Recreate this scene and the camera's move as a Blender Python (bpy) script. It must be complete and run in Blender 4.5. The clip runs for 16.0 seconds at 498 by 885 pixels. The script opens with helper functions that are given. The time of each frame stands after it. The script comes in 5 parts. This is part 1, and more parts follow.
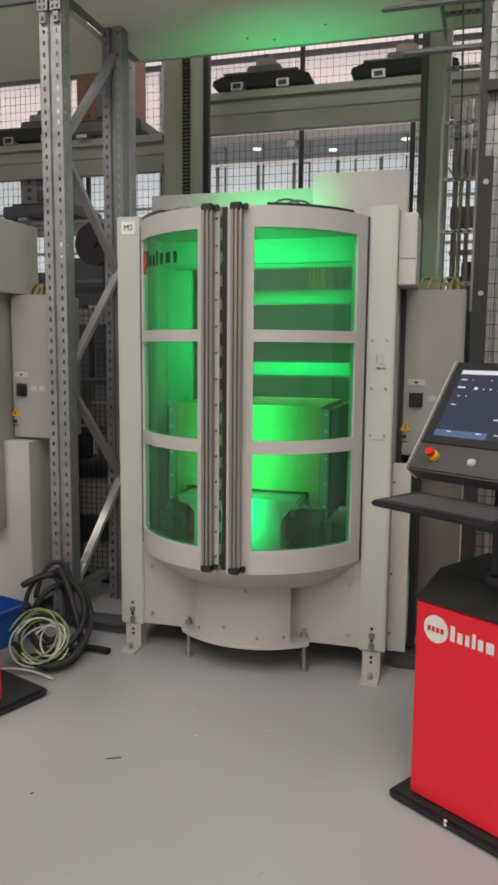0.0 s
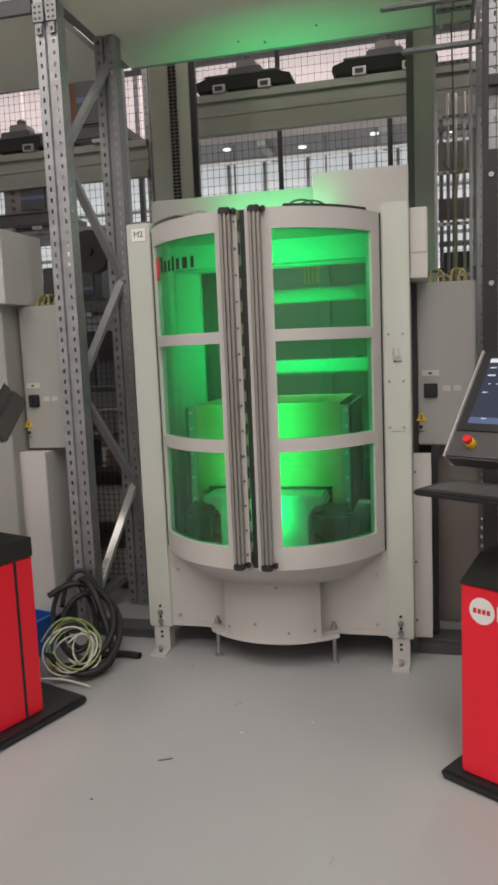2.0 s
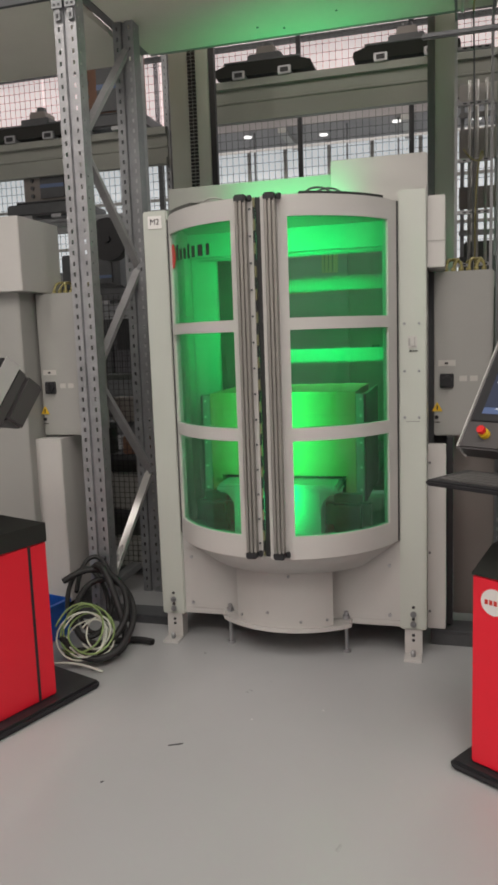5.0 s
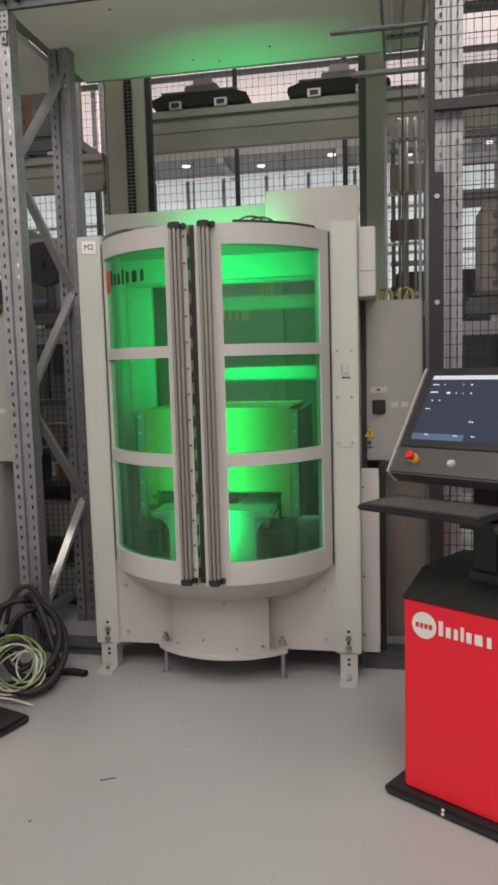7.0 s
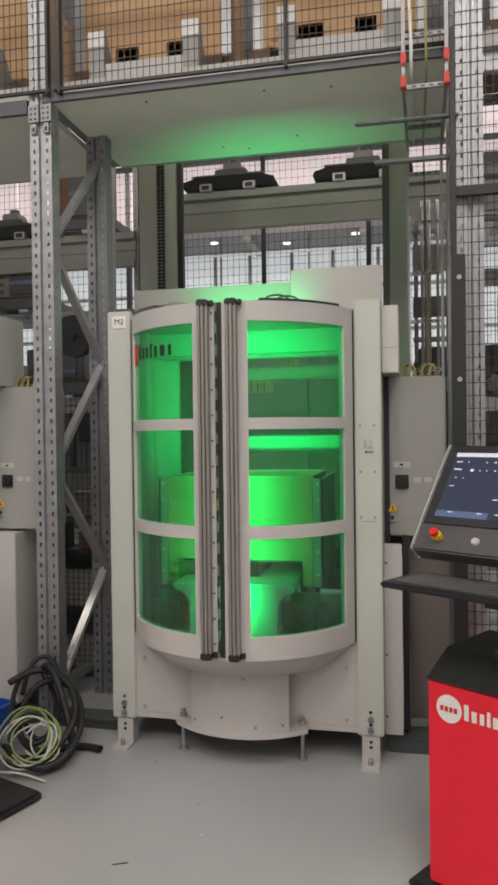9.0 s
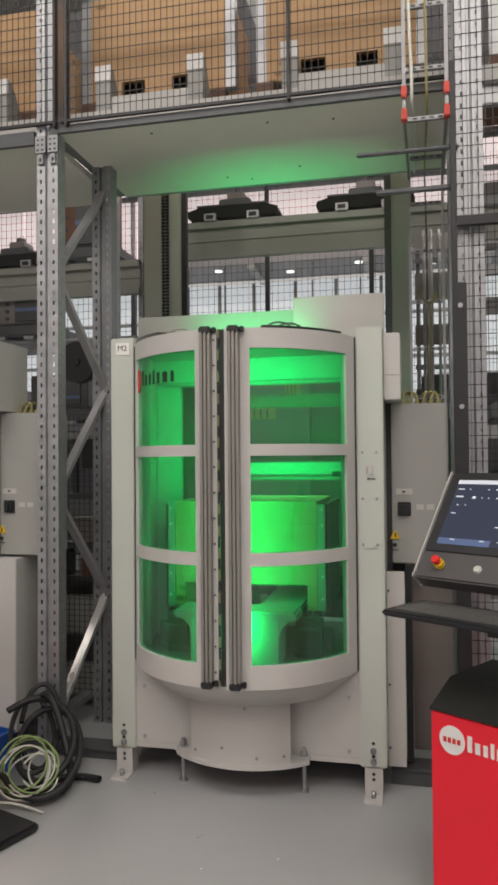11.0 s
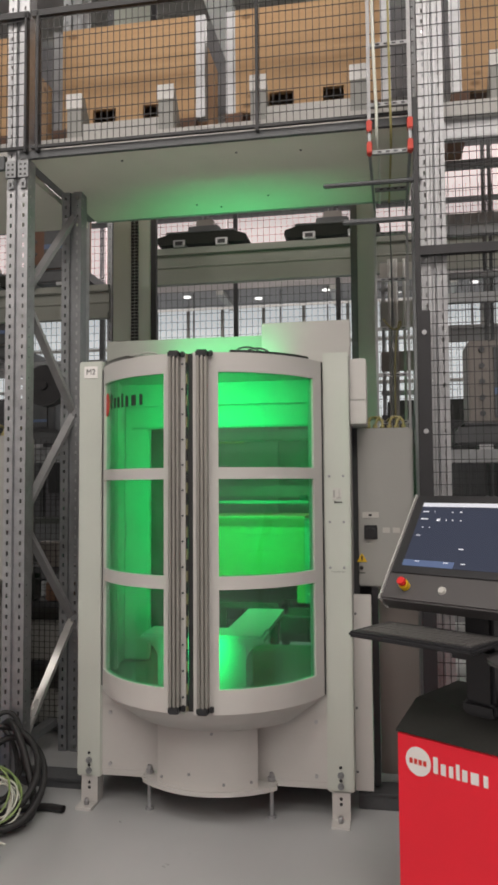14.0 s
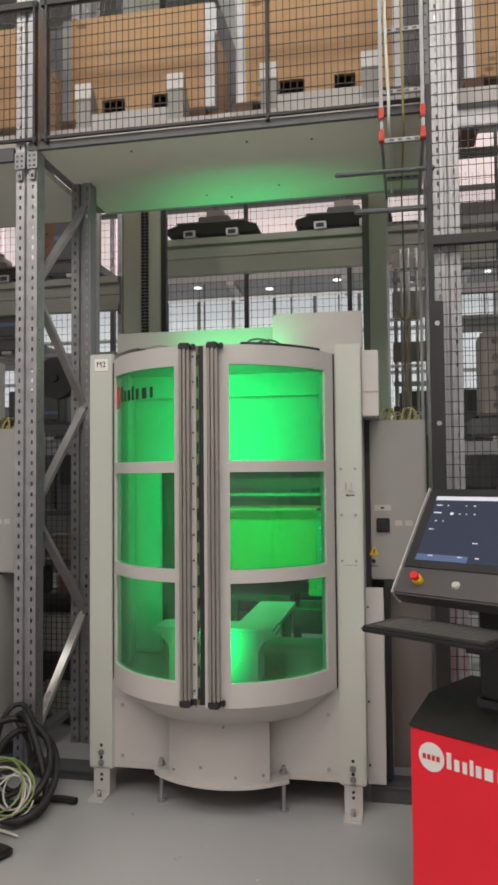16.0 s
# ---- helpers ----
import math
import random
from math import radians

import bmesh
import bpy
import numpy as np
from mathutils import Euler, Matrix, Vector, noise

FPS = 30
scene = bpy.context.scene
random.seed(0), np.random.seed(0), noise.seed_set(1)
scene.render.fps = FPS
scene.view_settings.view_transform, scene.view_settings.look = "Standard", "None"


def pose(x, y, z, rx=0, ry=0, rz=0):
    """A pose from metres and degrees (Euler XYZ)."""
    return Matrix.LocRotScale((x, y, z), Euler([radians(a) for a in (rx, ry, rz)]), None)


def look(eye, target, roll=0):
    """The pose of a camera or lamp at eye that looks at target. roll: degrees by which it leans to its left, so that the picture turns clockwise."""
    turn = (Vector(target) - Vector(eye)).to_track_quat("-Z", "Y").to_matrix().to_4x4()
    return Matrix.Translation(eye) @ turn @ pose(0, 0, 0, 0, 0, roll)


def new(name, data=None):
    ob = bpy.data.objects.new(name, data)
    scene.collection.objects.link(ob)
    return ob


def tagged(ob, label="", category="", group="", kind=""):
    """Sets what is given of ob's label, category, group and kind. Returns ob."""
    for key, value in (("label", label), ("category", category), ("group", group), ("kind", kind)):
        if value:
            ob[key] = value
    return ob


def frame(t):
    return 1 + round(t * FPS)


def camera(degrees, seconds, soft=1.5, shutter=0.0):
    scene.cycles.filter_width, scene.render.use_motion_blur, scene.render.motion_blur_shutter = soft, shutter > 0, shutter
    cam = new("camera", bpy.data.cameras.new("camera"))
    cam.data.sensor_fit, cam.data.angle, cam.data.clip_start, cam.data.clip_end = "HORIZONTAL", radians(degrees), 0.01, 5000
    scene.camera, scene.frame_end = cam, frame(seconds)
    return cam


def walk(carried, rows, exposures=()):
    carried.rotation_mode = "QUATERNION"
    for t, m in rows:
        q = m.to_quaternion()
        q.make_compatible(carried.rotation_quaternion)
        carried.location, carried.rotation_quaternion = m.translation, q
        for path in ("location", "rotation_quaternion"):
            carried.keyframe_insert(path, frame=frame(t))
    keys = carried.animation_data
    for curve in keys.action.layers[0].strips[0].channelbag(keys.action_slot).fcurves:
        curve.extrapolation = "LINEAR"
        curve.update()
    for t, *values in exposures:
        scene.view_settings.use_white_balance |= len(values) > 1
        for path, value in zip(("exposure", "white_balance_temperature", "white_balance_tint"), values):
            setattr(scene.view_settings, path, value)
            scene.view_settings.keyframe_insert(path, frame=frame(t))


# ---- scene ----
cam = camera(37.2, 16.0, soft=3.1)
PATH = [
    (0, (1.007, -3.436, 1.573), (0.461, -1.529, 1.323), 0.5),
    (0.5, (0.952, -3.47, 1.568), (0.42, -1.56, 1.303), -0.1),
    (1, (0.854, -3.497, 1.581), (0.351, -1.581, 1.309), -0.9),
    (1.5, (0.812, -3.519, 1.584), (0.323, -1.598, 1.316), -1.8),
    (2, (0.799, -3.539, 1.581), (0.319, -1.614, 1.328), -2.4),
    (2.5, (0.805, -3.537, 1.583), (0.323, -1.612, 1.335), -2.5),
    (3, (0.814, -3.534, 1.58), (0.315, -1.612, 1.335), -2.4),
    (5.3, (0.824, -3.534, 1.573), (0.295, -1.626, 1.292), -2.0),
    (5.5, (0.84, -3.529, 1.571), (0.347, -1.611, 1.294), -2.0),
    (6, (0.858, -3.531, 1.574), (0.431, -1.595, 1.307), -1.9),
    (6.5, (0.85, -3.537, 1.572), (0.468, -1.589, 1.327), -1.8),
    (7, (0.845, -3.528, 1.573), (0.473, -1.575, 1.359), -1.6),
    (7.5, (0.841, -3.535, 1.578), (0.453, -1.581, 1.409), -1.3),
    (8, (0.842, -3.539, 1.585), (0.436, -1.584, 1.461), -1.1),
    (8.5, (0.841, -3.546, 1.591), (0.423, -1.592, 1.511), -0.8),
    (9, (0.844, -3.546, 1.591), (0.415, -1.592, 1.564), -0.7),
    (9.2, (0.856, -3.537, 1.588), (0.416, -1.586, 1.583), -0.6),
    (11.5, (0.852, -3.549, 1.59), (0.416, -1.598, 1.643), -0.5),
    (12, (0.853, -3.553, 1.588), (0.436, -1.598, 1.656), -0.6),
    (12.5, (0.854, -3.557, 1.586), (0.46, -1.598, 1.669), -0.6),
    (13, (0.855, -3.566, 1.582), (0.483, -1.603, 1.681), -0.6),
    (13.5, (0.856, -3.57, 1.58), (0.499, -1.605, 1.689), -0.5),
    (14, (0.856, -3.569, 1.58), (0.504, -1.604, 1.693), -0.4),
    (14.5, (0.856, -3.567, 1.581), (0.503, -1.602, 1.694), -0.4),
    (15, (0.854, -3.56, 1.584), (0.496, -1.595, 1.691), -0.5),
    (15.5, (0.854, -3.556, 1.586), (0.487, -1.593, 1.686), -0.4),
    (16, (0.852, -3.547, 1.591), (0.47, -1.586, 1.679), -0.5),
]
walk(cam, [(t, look(eye, target, roll)) for t, eye, target, roll in PATH])

# ---- world and light ----
world = bpy.data.worlds.new("hall_air")
scene.world = world
world.use_nodes = True
world.node_tree.nodes["Background"].inputs[0].default_value = (0.9, 0.92, 1.0, 1)
world.node_tree.nodes["Background"].inputs[1].default_value = 0.05

GREEN = (0.0, 1.0, 0.25)


def area_lamp(name, m, sx, sy, watts, colour, spread=180):
    d = bpy.data.lights.new(name, "AREA")
    d.shape, d.size, d.size_y, d.energy, d.color = "RECTANGLE", sx, sy, watts, colour
    d.spread = radians(spread)
    ob = new(name, d)
    ob.matrix_world = m
    return ob


WARM = (1.0, 0.922, 0.855)
HALL_LAMPS = ((-3.2, -4.2, 172), (1.2, -4.2, 142), (5.2, -4.2, 142), (-2.6, -8.0, 212), (2.6, -8.0, 196), (-5.5, 5.4, 190), (-1.0, 5.4, 190), (3.5, 5.4, 190), (-1.0, 11.5, 180), (4.5, 11.5, 180))
for lx, ly, watts in HALL_LAMPS:
    sx, sy = (2.6, 2.2) if ly < 0 else (0.22, 2.2)
    area_lamp("hall_lamp", pose(lx, ly, 7.4), sx, sy, watts, WARM)
# green status light of the station: strips inside the door joint and under the top rim
area_lamp("station_light_joint", pose(0.03, -0.34, 1.36, 90, 0, 3), 0.06, 1.32, 7.4, GREEN, 106)
area_lamp("station_light_top", pose(0.06, -0.24, 2.115, 58, 0, 0), 0.6, 0.05, 3.2, GREEN, 130)
# unseen fills added for green on back panel, crate, canopy and rear beam
area_lamp("station_light_slot", pose(-0.10, 0.66, 2.155, 146, 0, 0), 0.66, 0.04, 1.6, GREEN, 80)
area_lamp("station_light_inner", pose(0.02, 0.43, 2.07, 34, 0, 0), 0.5, 0.04, 5.0, GREEN, 76)
area_lamp("station_light_rear", pose(0.05, 1.0, 2.05, 160, 0, 0), 0.5, 0.05, 1.7, GREEN, 84)


# ---- materials ----


def nodes_of(name):
    m = bpy.data.materials.new(name)
    m.use_nodes = True
    nt = m.node_tree
    return m, nt, nt.nodes["Principled BSDF"]


def surface(name, colour, rough=0.5, metal=0.0, vary=0.12, scale=6.0, fine=90.0, bump=0.05, spec=0.5, per_object=0.0, dirt=None, dirt_amount=0.0, gloss_vary=0.08):
    m, nt, b = nodes_of(name)
    N, L = nt.nodes.new, nt.links.new
    co = N("ShaderNodeTexCoord")
    n1 = N("ShaderNodeTexNoise")
    n1.inputs["Scale"].default_value, n1.inputs["Detail"].default_value = scale, 5
    n2 = N("ShaderNodeTexNoise")
    n2.inputs["Scale"].default_value, n2.inputs["Detail"].default_value = fine, 3
    L(co.outputs["Object"], n1.inputs["Vector"])
    L(co.outputs["Object"], n2.inputs["Vector"])
    add = N("ShaderNodeMath")
    add.operation = "MULTIPLY_ADD"
    L(n2.outputs["Fac"], add.inputs[0])
    add.inputs[1].default_value = 0.45
    L(n1.outputs["Fac"], add.inputs[2])
    last = add.outputs[0]
    if per_object:
        oi = N("ShaderNodeObjectInfo")
        pa = N("ShaderNodeMath")
        pa.operation = "MULTIPLY_ADD"
        L(oi.outputs["Random"], pa.inputs[0])
        pa.inputs[1].default_value = per_object
        L(last, pa.inputs[2])
        last = pa.outputs[0]
    ramp = N("ShaderNodeMapRange")
    L(last, ramp.inputs[0])
    ramp.inputs[1].default_value, ramp.inputs[2].default_value = 0.35, 1.1
    ramp.inputs[3].default_value, ramp.inputs[4].default_value = 1 - vary, 1 + vary
    mul = N("ShaderNodeMix")
    mul.data_type, mul.blend_type = "RGBA", "MULTIPLY"
    mul.inputs[0].default_value = 1
    mul.inputs[6].default_value = (*colour, 1)
    L(ramp.outputs[0], mul.inputs[7])
    out = mul.outputs[2]
    if dirt:
        n3 = N("ShaderNodeTexNoise")
        n3.inputs["Scale"].default_value, n3.inputs["Detail"].default_value, n3.inputs["Roughness"].default_value = scale * 0.6, 8, 0.7
        L(co.outputs["Object"], n3.inputs["Vector"])
        mr = N("ShaderNodeMapRange")
        L(n3.outputs["Fac"], mr.inputs[0])
        mr.inputs[1].default_value, mr.inputs[2].default_value, mr.inputs[3].default_value, mr.inputs[4].default_value = 0.40, 0.85, 0, dirt_amount
        dm = N("ShaderNodeMix")
        dm.data_type = "RGBA"
        L(mr.outputs[0], dm.inputs[0])
        L(out, dm.inputs[6])
        dm.inputs[7].default_value = (*dirt, 1)
        out = dm.outputs[2]
    L(out, b.inputs["Base Color"])
    rr = N("ShaderNodeMapRange")
    L(n1.outputs["Fac"], rr.inputs[0])
    rr.inputs[1].default_value, rr.inputs[2].default_value = 0.1, 0.9
    rr.inputs[3].default_value, rr.inputs[4].default_value = max(0.02, rough - gloss_vary), min(1, rough + gloss_vary)
    L(rr.outputs[0], b.inputs["Roughness"])
    b.inputs["Metallic"].default_value = metal
    b.inputs["Specular IOR Level"].default_value = spec
    if bump:
        bu = N("ShaderNodeBump")
        bu.inputs["Strength"].default_value, bu.inputs["Distance"].default_value = bump, 0.003
        L(n2.outputs["Fac"], bu.inputs["Height"])
        L(bu.outputs[0], b.inputs["Normal"])
    return m


def glow(name, colour, strength):
    m, nt, b = nodes_of(name)
    b.inputs["Base Color"].default_value = (*colour, 1)
    b.inputs["Emission Color"].default_value = (*colour, 1)
    b.inputs["Emission Strength"].default_value = strength
    return m


def clear_pane(name, haze, tint=(0.95, 0.97, 0.95)):
    """Thin polycarbonate: lets light through, reflects by Fresnel, a little dust scatters."""
    m, nt, b = nodes_of(name)
    N, L = nt.nodes.new, nt.links.new
    tr, gl, df, tl = N("ShaderNodeBsdfTransparent"), N("ShaderNodeBsdfGlossy"), N("ShaderNodeBsdfDiffuse"), N("ShaderNodeBsdfTranslucent")
    tr.inputs[0].default_value = (*tint, 1)
    gl.inputs["Roughness"].default_value = 0.06
    lw = N("ShaderNodeLayerWeight")
    lw.inputs[0].default_value = 0.5
    pw, fr = N("ShaderNodeMath"), N("ShaderNodeMath")
    pw.operation, fr.operation = "POWER", "MULTIPLY_ADD"
    L(lw.outputs["Facing"], pw.inputs[0])
    pw.inputs[1].default_value = 4.0
    L(pw.outputs[0], fr.inputs[0])
    fr.inputs[1].default_value, fr.inputs[2].default_value = 0.55, 0.035
    df.inputs[0].default_value = tl.inputs[0].default_value = (0.85, 0.87, 0.85, 1)
    dust, dm, am = N("ShaderNodeMixShader"), N("ShaderNodeMixShader"), N("ShaderNodeMixShader")
    L(df.outputs[0], dust.inputs[1])
    L(tl.outputs[0], dust.inputs[2])
    n = N("ShaderNodeTexNoise")
    n.inputs["Scale"].default_value, n.inputs["Detail"].default_value = 3.0, 6
    co = N("ShaderNodeTexCoord")
    L(co.outputs["Object"], n.inputs["Vector"])
    mr = N("ShaderNodeMapRange")
    L(n.outputs["Fac"], mr.inputs[0])
    mr.inputs[1].default_value, mr.inputs[2].default_value, mr.inputs[3].default_value, mr.inputs[4].default_value = 0.3, 0.75, haze * 0.5, haze * 1.5
    L(mr.outputs[0], dm.inputs[0])
    L(tr.outputs[0], dm.inputs[1])
    L(dust.outputs[0], dm.inputs[2])
    L(fr.outputs[0], am.inputs[0])
    L(dm.outputs[0], am.inputs[1])
    L(gl.outputs[0], am.inputs[2])
    L(am.outputs[0], nt.nodes["Material Output"].inputs[0])
    return m


def wood(name, a, b2, scale=1.0):
    m, nt, b = nodes_of(name)
    N, L = nt.nodes.new, nt.links.new
    co, mp = N("ShaderNodeTexCoord"), N("ShaderNodeMapping")
    mp.inputs["Scale"].default_value = (1.2 * scale, 9 * scale, 22 * scale)
    L(co.outputs["Object"], mp.inputs[0])
    n1 = N("ShaderNodeTexNoise")
    n1.inputs["Scale"].default_value, n1.inputs["Detail"].default_value, n1.inputs["Distortion"].default_value = 2.2, 7, 0.8
    L(mp.outputs[0], n1.inputs["Vector"])
    vo = N("ShaderNodeTexVoronoi")
    vo.inputs["Scale"].default_value = 6.0
    mp2 = N("ShaderNodeMapping")
    mp2.inputs["Scale"].default_value = (0.8, 1, 1.5)
    L(co.outputs["Object"], mp2.inputs[0])
    L(mp2.outputs[0], vo.inputs["Vector"])
    kn = N("ShaderNodeMapRange")
    L(vo.outputs["Distance"], kn.inputs[0])
    kn.inputs[1].default_value, kn.inputs[2].default_value, kn.inputs[3].default_value, kn.inputs[4].default_value = 0.10, 0.19, 0.85, 0
    oi = N("ShaderNodeObjectInfo")
    ad = N("ShaderNodeMath")
    ad.operation = "MULTIPLY_ADD"
    L(oi.outputs["Random"], ad.inputs[0])
    ad.inputs[1].default_value = 0.25
    L(n1.outputs["Fac"], ad.inputs[2])
    mix = N("ShaderNodeMix")
    mix.data_type = "RGBA"
    L(ad.outputs[0], mix.inputs[0])
    mix.inputs[6].default_value, mix.inputs[7].default_value = (*a, 1), (*b2, 1)
    mk = N("ShaderNodeMix")
    mk.data_type = "RGBA"
    L(kn.outputs[0], mk.inputs[0])
    L(mix.outputs[2], mk.inputs[6])
    mk.inputs[7].default_value = (a[0] * 0.35, a[1] * 0.28, a[2] * 0.2, 1)
    L(mk.outputs[2], b.inputs["Base Color"])
    b.inputs["Roughness"].default_value = 0.6
    bu = N("ShaderNodeBump")
    bu.inputs["Strength"].default_value, bu.inputs["Distance"].default_value = 0.15, 0.002
    L(n1.outputs["Fac"], bu.inputs["Height"])
    L(bu.outputs[0], b.inputs["Normal"])
    return m


def floor_paint(name, colour, rough):
    """Poured floor: broad soft clouds of tone and gloss, nothing sharp."""
    m, nt, b = nodes_of(name)
    N, L = nt.nodes.new, nt.links.new
    co, n = N("ShaderNodeTexCoord"), N("ShaderNodeTexNoise")
    n.inputs["Scale"].default_value, n.inputs["Detail"].default_value = 0.7, 1
    L(co.outputs["Object"], n.inputs["Vector"])
    mix = N("ShaderNodeMix")
    mix.data_type = "RGBA"
    L(n.outputs["Fac"], mix.inputs[0])
    mix.inputs[6].default_value = (*[c * 0.93 for c in colour], 1)
    mix.inputs[7].default_value = (*[c * 1.07 for c in colour], 1)
    L(mix.outputs[2], b.inputs["Base Color"])
    fine, scuff = N("ShaderNodeTexNoise"), N("ShaderNodeTexNoise")
    fine.inputs["Scale"].default_value, fine.inputs["Detail"].default_value = 260, 2
    scuff.inputs["Scale"].default_value, scuff.inputs["Detail"].default_value, scuff.inputs["Distortion"].default_value = 3.5, 7, 1.2
    for k in (fine, scuff):
        L(co.outputs["Object"], k.inputs["Vector"])
    mr = N("ShaderNodeMapRange")
    L(scuff.outputs["Fac"], mr.inputs[0])
    mr.inputs[1].default_value, mr.inputs[2].default_value, mr.inputs[3].default_value, mr.inputs[4].default_value = 0.3, 0.75, rough - 0.07, rough + 0.12
    L(mr.outputs[0], b.inputs["Roughness"])
    bu = N("ShaderNodeBump")
    bu.inputs["Strength"].default_value, bu.inputs["Distance"].default_value = 0.12, 0.001
    L(fine.outputs["Fac"], bu.inputs["Height"])
    L(bu.outputs[0], b.inputs["Normal"])
    return m


M_FLOOR = floor_paint("epoxy_floor", (0.395, 0.405, 0.41), 0.34)
M_WHITE = surface("light_grey_paint", (0.53, 0.52, 0.50), 0.42, 0, 0.05, 3, 140, 0.04, dirt=(0.45, 0.43, 0.40), dirt_amount=0.18)
# Green cast of reflected station light is mixed into this grey
M_POST = surface("pale_grey_paint", (0.515, 0.545, 0.495), 0.42, 0, 0.05, 3, 140, 0.04)
M_PANEL = surface("grey_panel_paint", (0.34, 0.355, 0.32), 0.5, 0, 0.06, 3, 140, 0.04)
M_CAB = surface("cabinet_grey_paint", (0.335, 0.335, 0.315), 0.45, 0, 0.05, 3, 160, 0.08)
M_CANOPY = surface("canopy_sheet", (0.72, 0.70, 0.62), 0.5, 0, 0.07, 2, 90, 0.03, dirt=(0.3, 0.3, 0.27), dirt_amount=0.15)
M_GALV = surface("galvanised_steel", (0.43, 0.435, 0.45), 0.46, 0.8, 0.22, 14, 70, 0.06)
M_GALV_D = surface("dull_galvanised_steel", (0.30, 0.31, 0.32), 0.48, 0.7, 0.2, 10, 60, 0.06)
M_STEEL = surface("dark_grey_steel", (0.10, 0.105, 0.11), 0.5, 0.4, 0.2, 8, 80, 0.05)
M_BLACK = surface("black_painted_steel", (0.022, 0.022, 0.025), 0.45, 0.1, 0.2, 9, 90, 0.05)
M_COVER = surface("matt_black_cover", (0.03, 0.03, 0.028), 0.75, 0, 0.15, 9, 90, 0.05, 0.2)
M_RUBBER = surface("black_rubber", (0.02, 0.02, 0.021), 0.55, 0, 0.2, 20, 120, 0.08)
M_ALU = surface("anodised_aluminium", (0.34, 0.325, 0.30), 0.36, 0.75, 0.05, 4, 120, 0)
M_EDGE = surface("bright_aluminium", (0.78, 0.77, 0.75), 0.3, 0.6, 0.05, 4, 120, 0)
M_RED = surface("red_paint", (0.82, 0.014, 0.034), 0.4, 0, 0.05, 3, 150, 0.04)
M_PLASTIC = surface("dark_grey_plastic", (0.075, 0.07, 0.072), 0.42, 0, 0.08, 8, 200, 0.06)
M_KEY = surface("black_key_plastic", (0.11, 0.106, 0.104), 0.45, 0, 0.1, 8, 200, 0.03)
M_WHITE_P = surface("white_print", (0.8, 0.79, 0.77), 0.5, 0, 0.03, 5, 100, 0)
M_LABEL = surface("faded_label", (0.50, 0.49, 0.46), 0.5, 0, 0.04, 5, 100, 0)
M_BLACK_P = surface("black_print", (0.02, 0.02, 0.02), 0.5, 0, 0.05, 5, 100, 0)
M_RED_P = surface("red_print", (0.62, 0.03, 0.02), 0.5, 0, 0.05, 5, 100, 0)
M_YELLOW = surface("yellow_plastic", (0.75, 0.48, 0.02), 0.45, 0, 0.05, 5, 100, 0)
M_TAPE = surface("faded_yellow_tape", (0.24, 0.22, 0.12), 0.55, 0, 0.1, 20, 100, 0)
M_ESTOP = surface("red_plastic", (0.7, 0.02, 0.02), 0.35, 0, 0.05, 5, 100, 0)
M_ORANGE = surface("orange_red_plastic", (0.62, 0.06, 0.035), 0.5, 0, 0.08, 8, 100, 0)
M_WOOD = wood("pine_board", (0.62, 0.40, 0.205), (0.48, 0.285, 0.135))
M_BROWN = surface("brown_wood_block", (0.16, 0.085, 0.055), 0.7, 0, 0.25, 10, 60, 0.2)
# Panes are clear; the tint cuts red so the green light looks purer
M_PANE = clear_pane("polycarbonate_pane", 0.04, (0.56, 0.88, 0.72))
M_DARKG = surface("dark_machine_paint", (0.035, 0.04, 0.036), 0.5, 0, 0.1, 6, 80, 0.04)
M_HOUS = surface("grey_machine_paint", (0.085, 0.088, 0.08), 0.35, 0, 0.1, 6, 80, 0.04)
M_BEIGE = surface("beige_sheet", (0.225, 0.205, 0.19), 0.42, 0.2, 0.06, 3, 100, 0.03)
M_BLUE = surface("blue_plastic", (0.02, 0.12, 0.5), 0.4, 0, 0.06, 6, 80, 0.03)
M_BAND = surface("faded_blue_label", (0.12, 0.17, 0.30), 0.5, 0, 0.1, 6, 80, 0)
M_CABLE_G = surface("green_yellow_cable", (0.30, 0.42, 0.16), 0.45, 0, 0.3, 30, 80, 0)
M_CABLE_W = surface("white_cable", (0.72, 0.74, 0.66), 0.45, 0, 0.05, 20, 80, 0)
M_CABLE_O = surface("olive_cable", (0.20, 0.18, 0.07), 0.5, 0, 0.1, 20, 80, 0)
M_CABLE_Y = surface("yellow_cable", (0.33, 0.29, 0.11), 0.5, 0, 0.1, 20, 80, 0)
M_GRILLE = surface("pale_yellow_plastic", (0.62, 0.50, 0.26), 0.55, 0, 0.06, 6, 90, 0.03)
# Grey beam paint with some of the station's green light mixed in
M_RBEAM = surface("green_cast_beam_paint", (0.27, 0.28, 0.25), 0.42, 0.1, 0.08, 3, 90, 0.03)
M_WALL = surface("hall_wall_panel", (0.62, 0.60, 0.60), 0.6, 0, 0.05, 1, 40, 0.02)
M_CEIL = surface("hall_ceiling", (0.30, 0.29, 0.29), 0.7, 0, 0.1, 1, 30, 0.02)
M_SCREEN = glow("screen_glass", (0.047, 0.054, 0.082), 0.95)
SCREEN = M_SCREEN.node_tree.nodes["Principled BSDF"].inputs
SCREEN["Base Color"].default_value, SCREEN["Roughness"].default_value = (0.006, 0.006, 0.008, 1), 0.14
M_SCREEN_W = glow("screen_white", (0.52, 0.54, 0.60), 0.45)
M_SCREEN_B = glow("screen_blue", (0.06, 0.09, 0.18), 0.55)
M_LADDER = surface("dusty_zinc", (0.36, 0.36, 0.37), 0.5, 0.3, 0.15, 14, 70, 0.05)
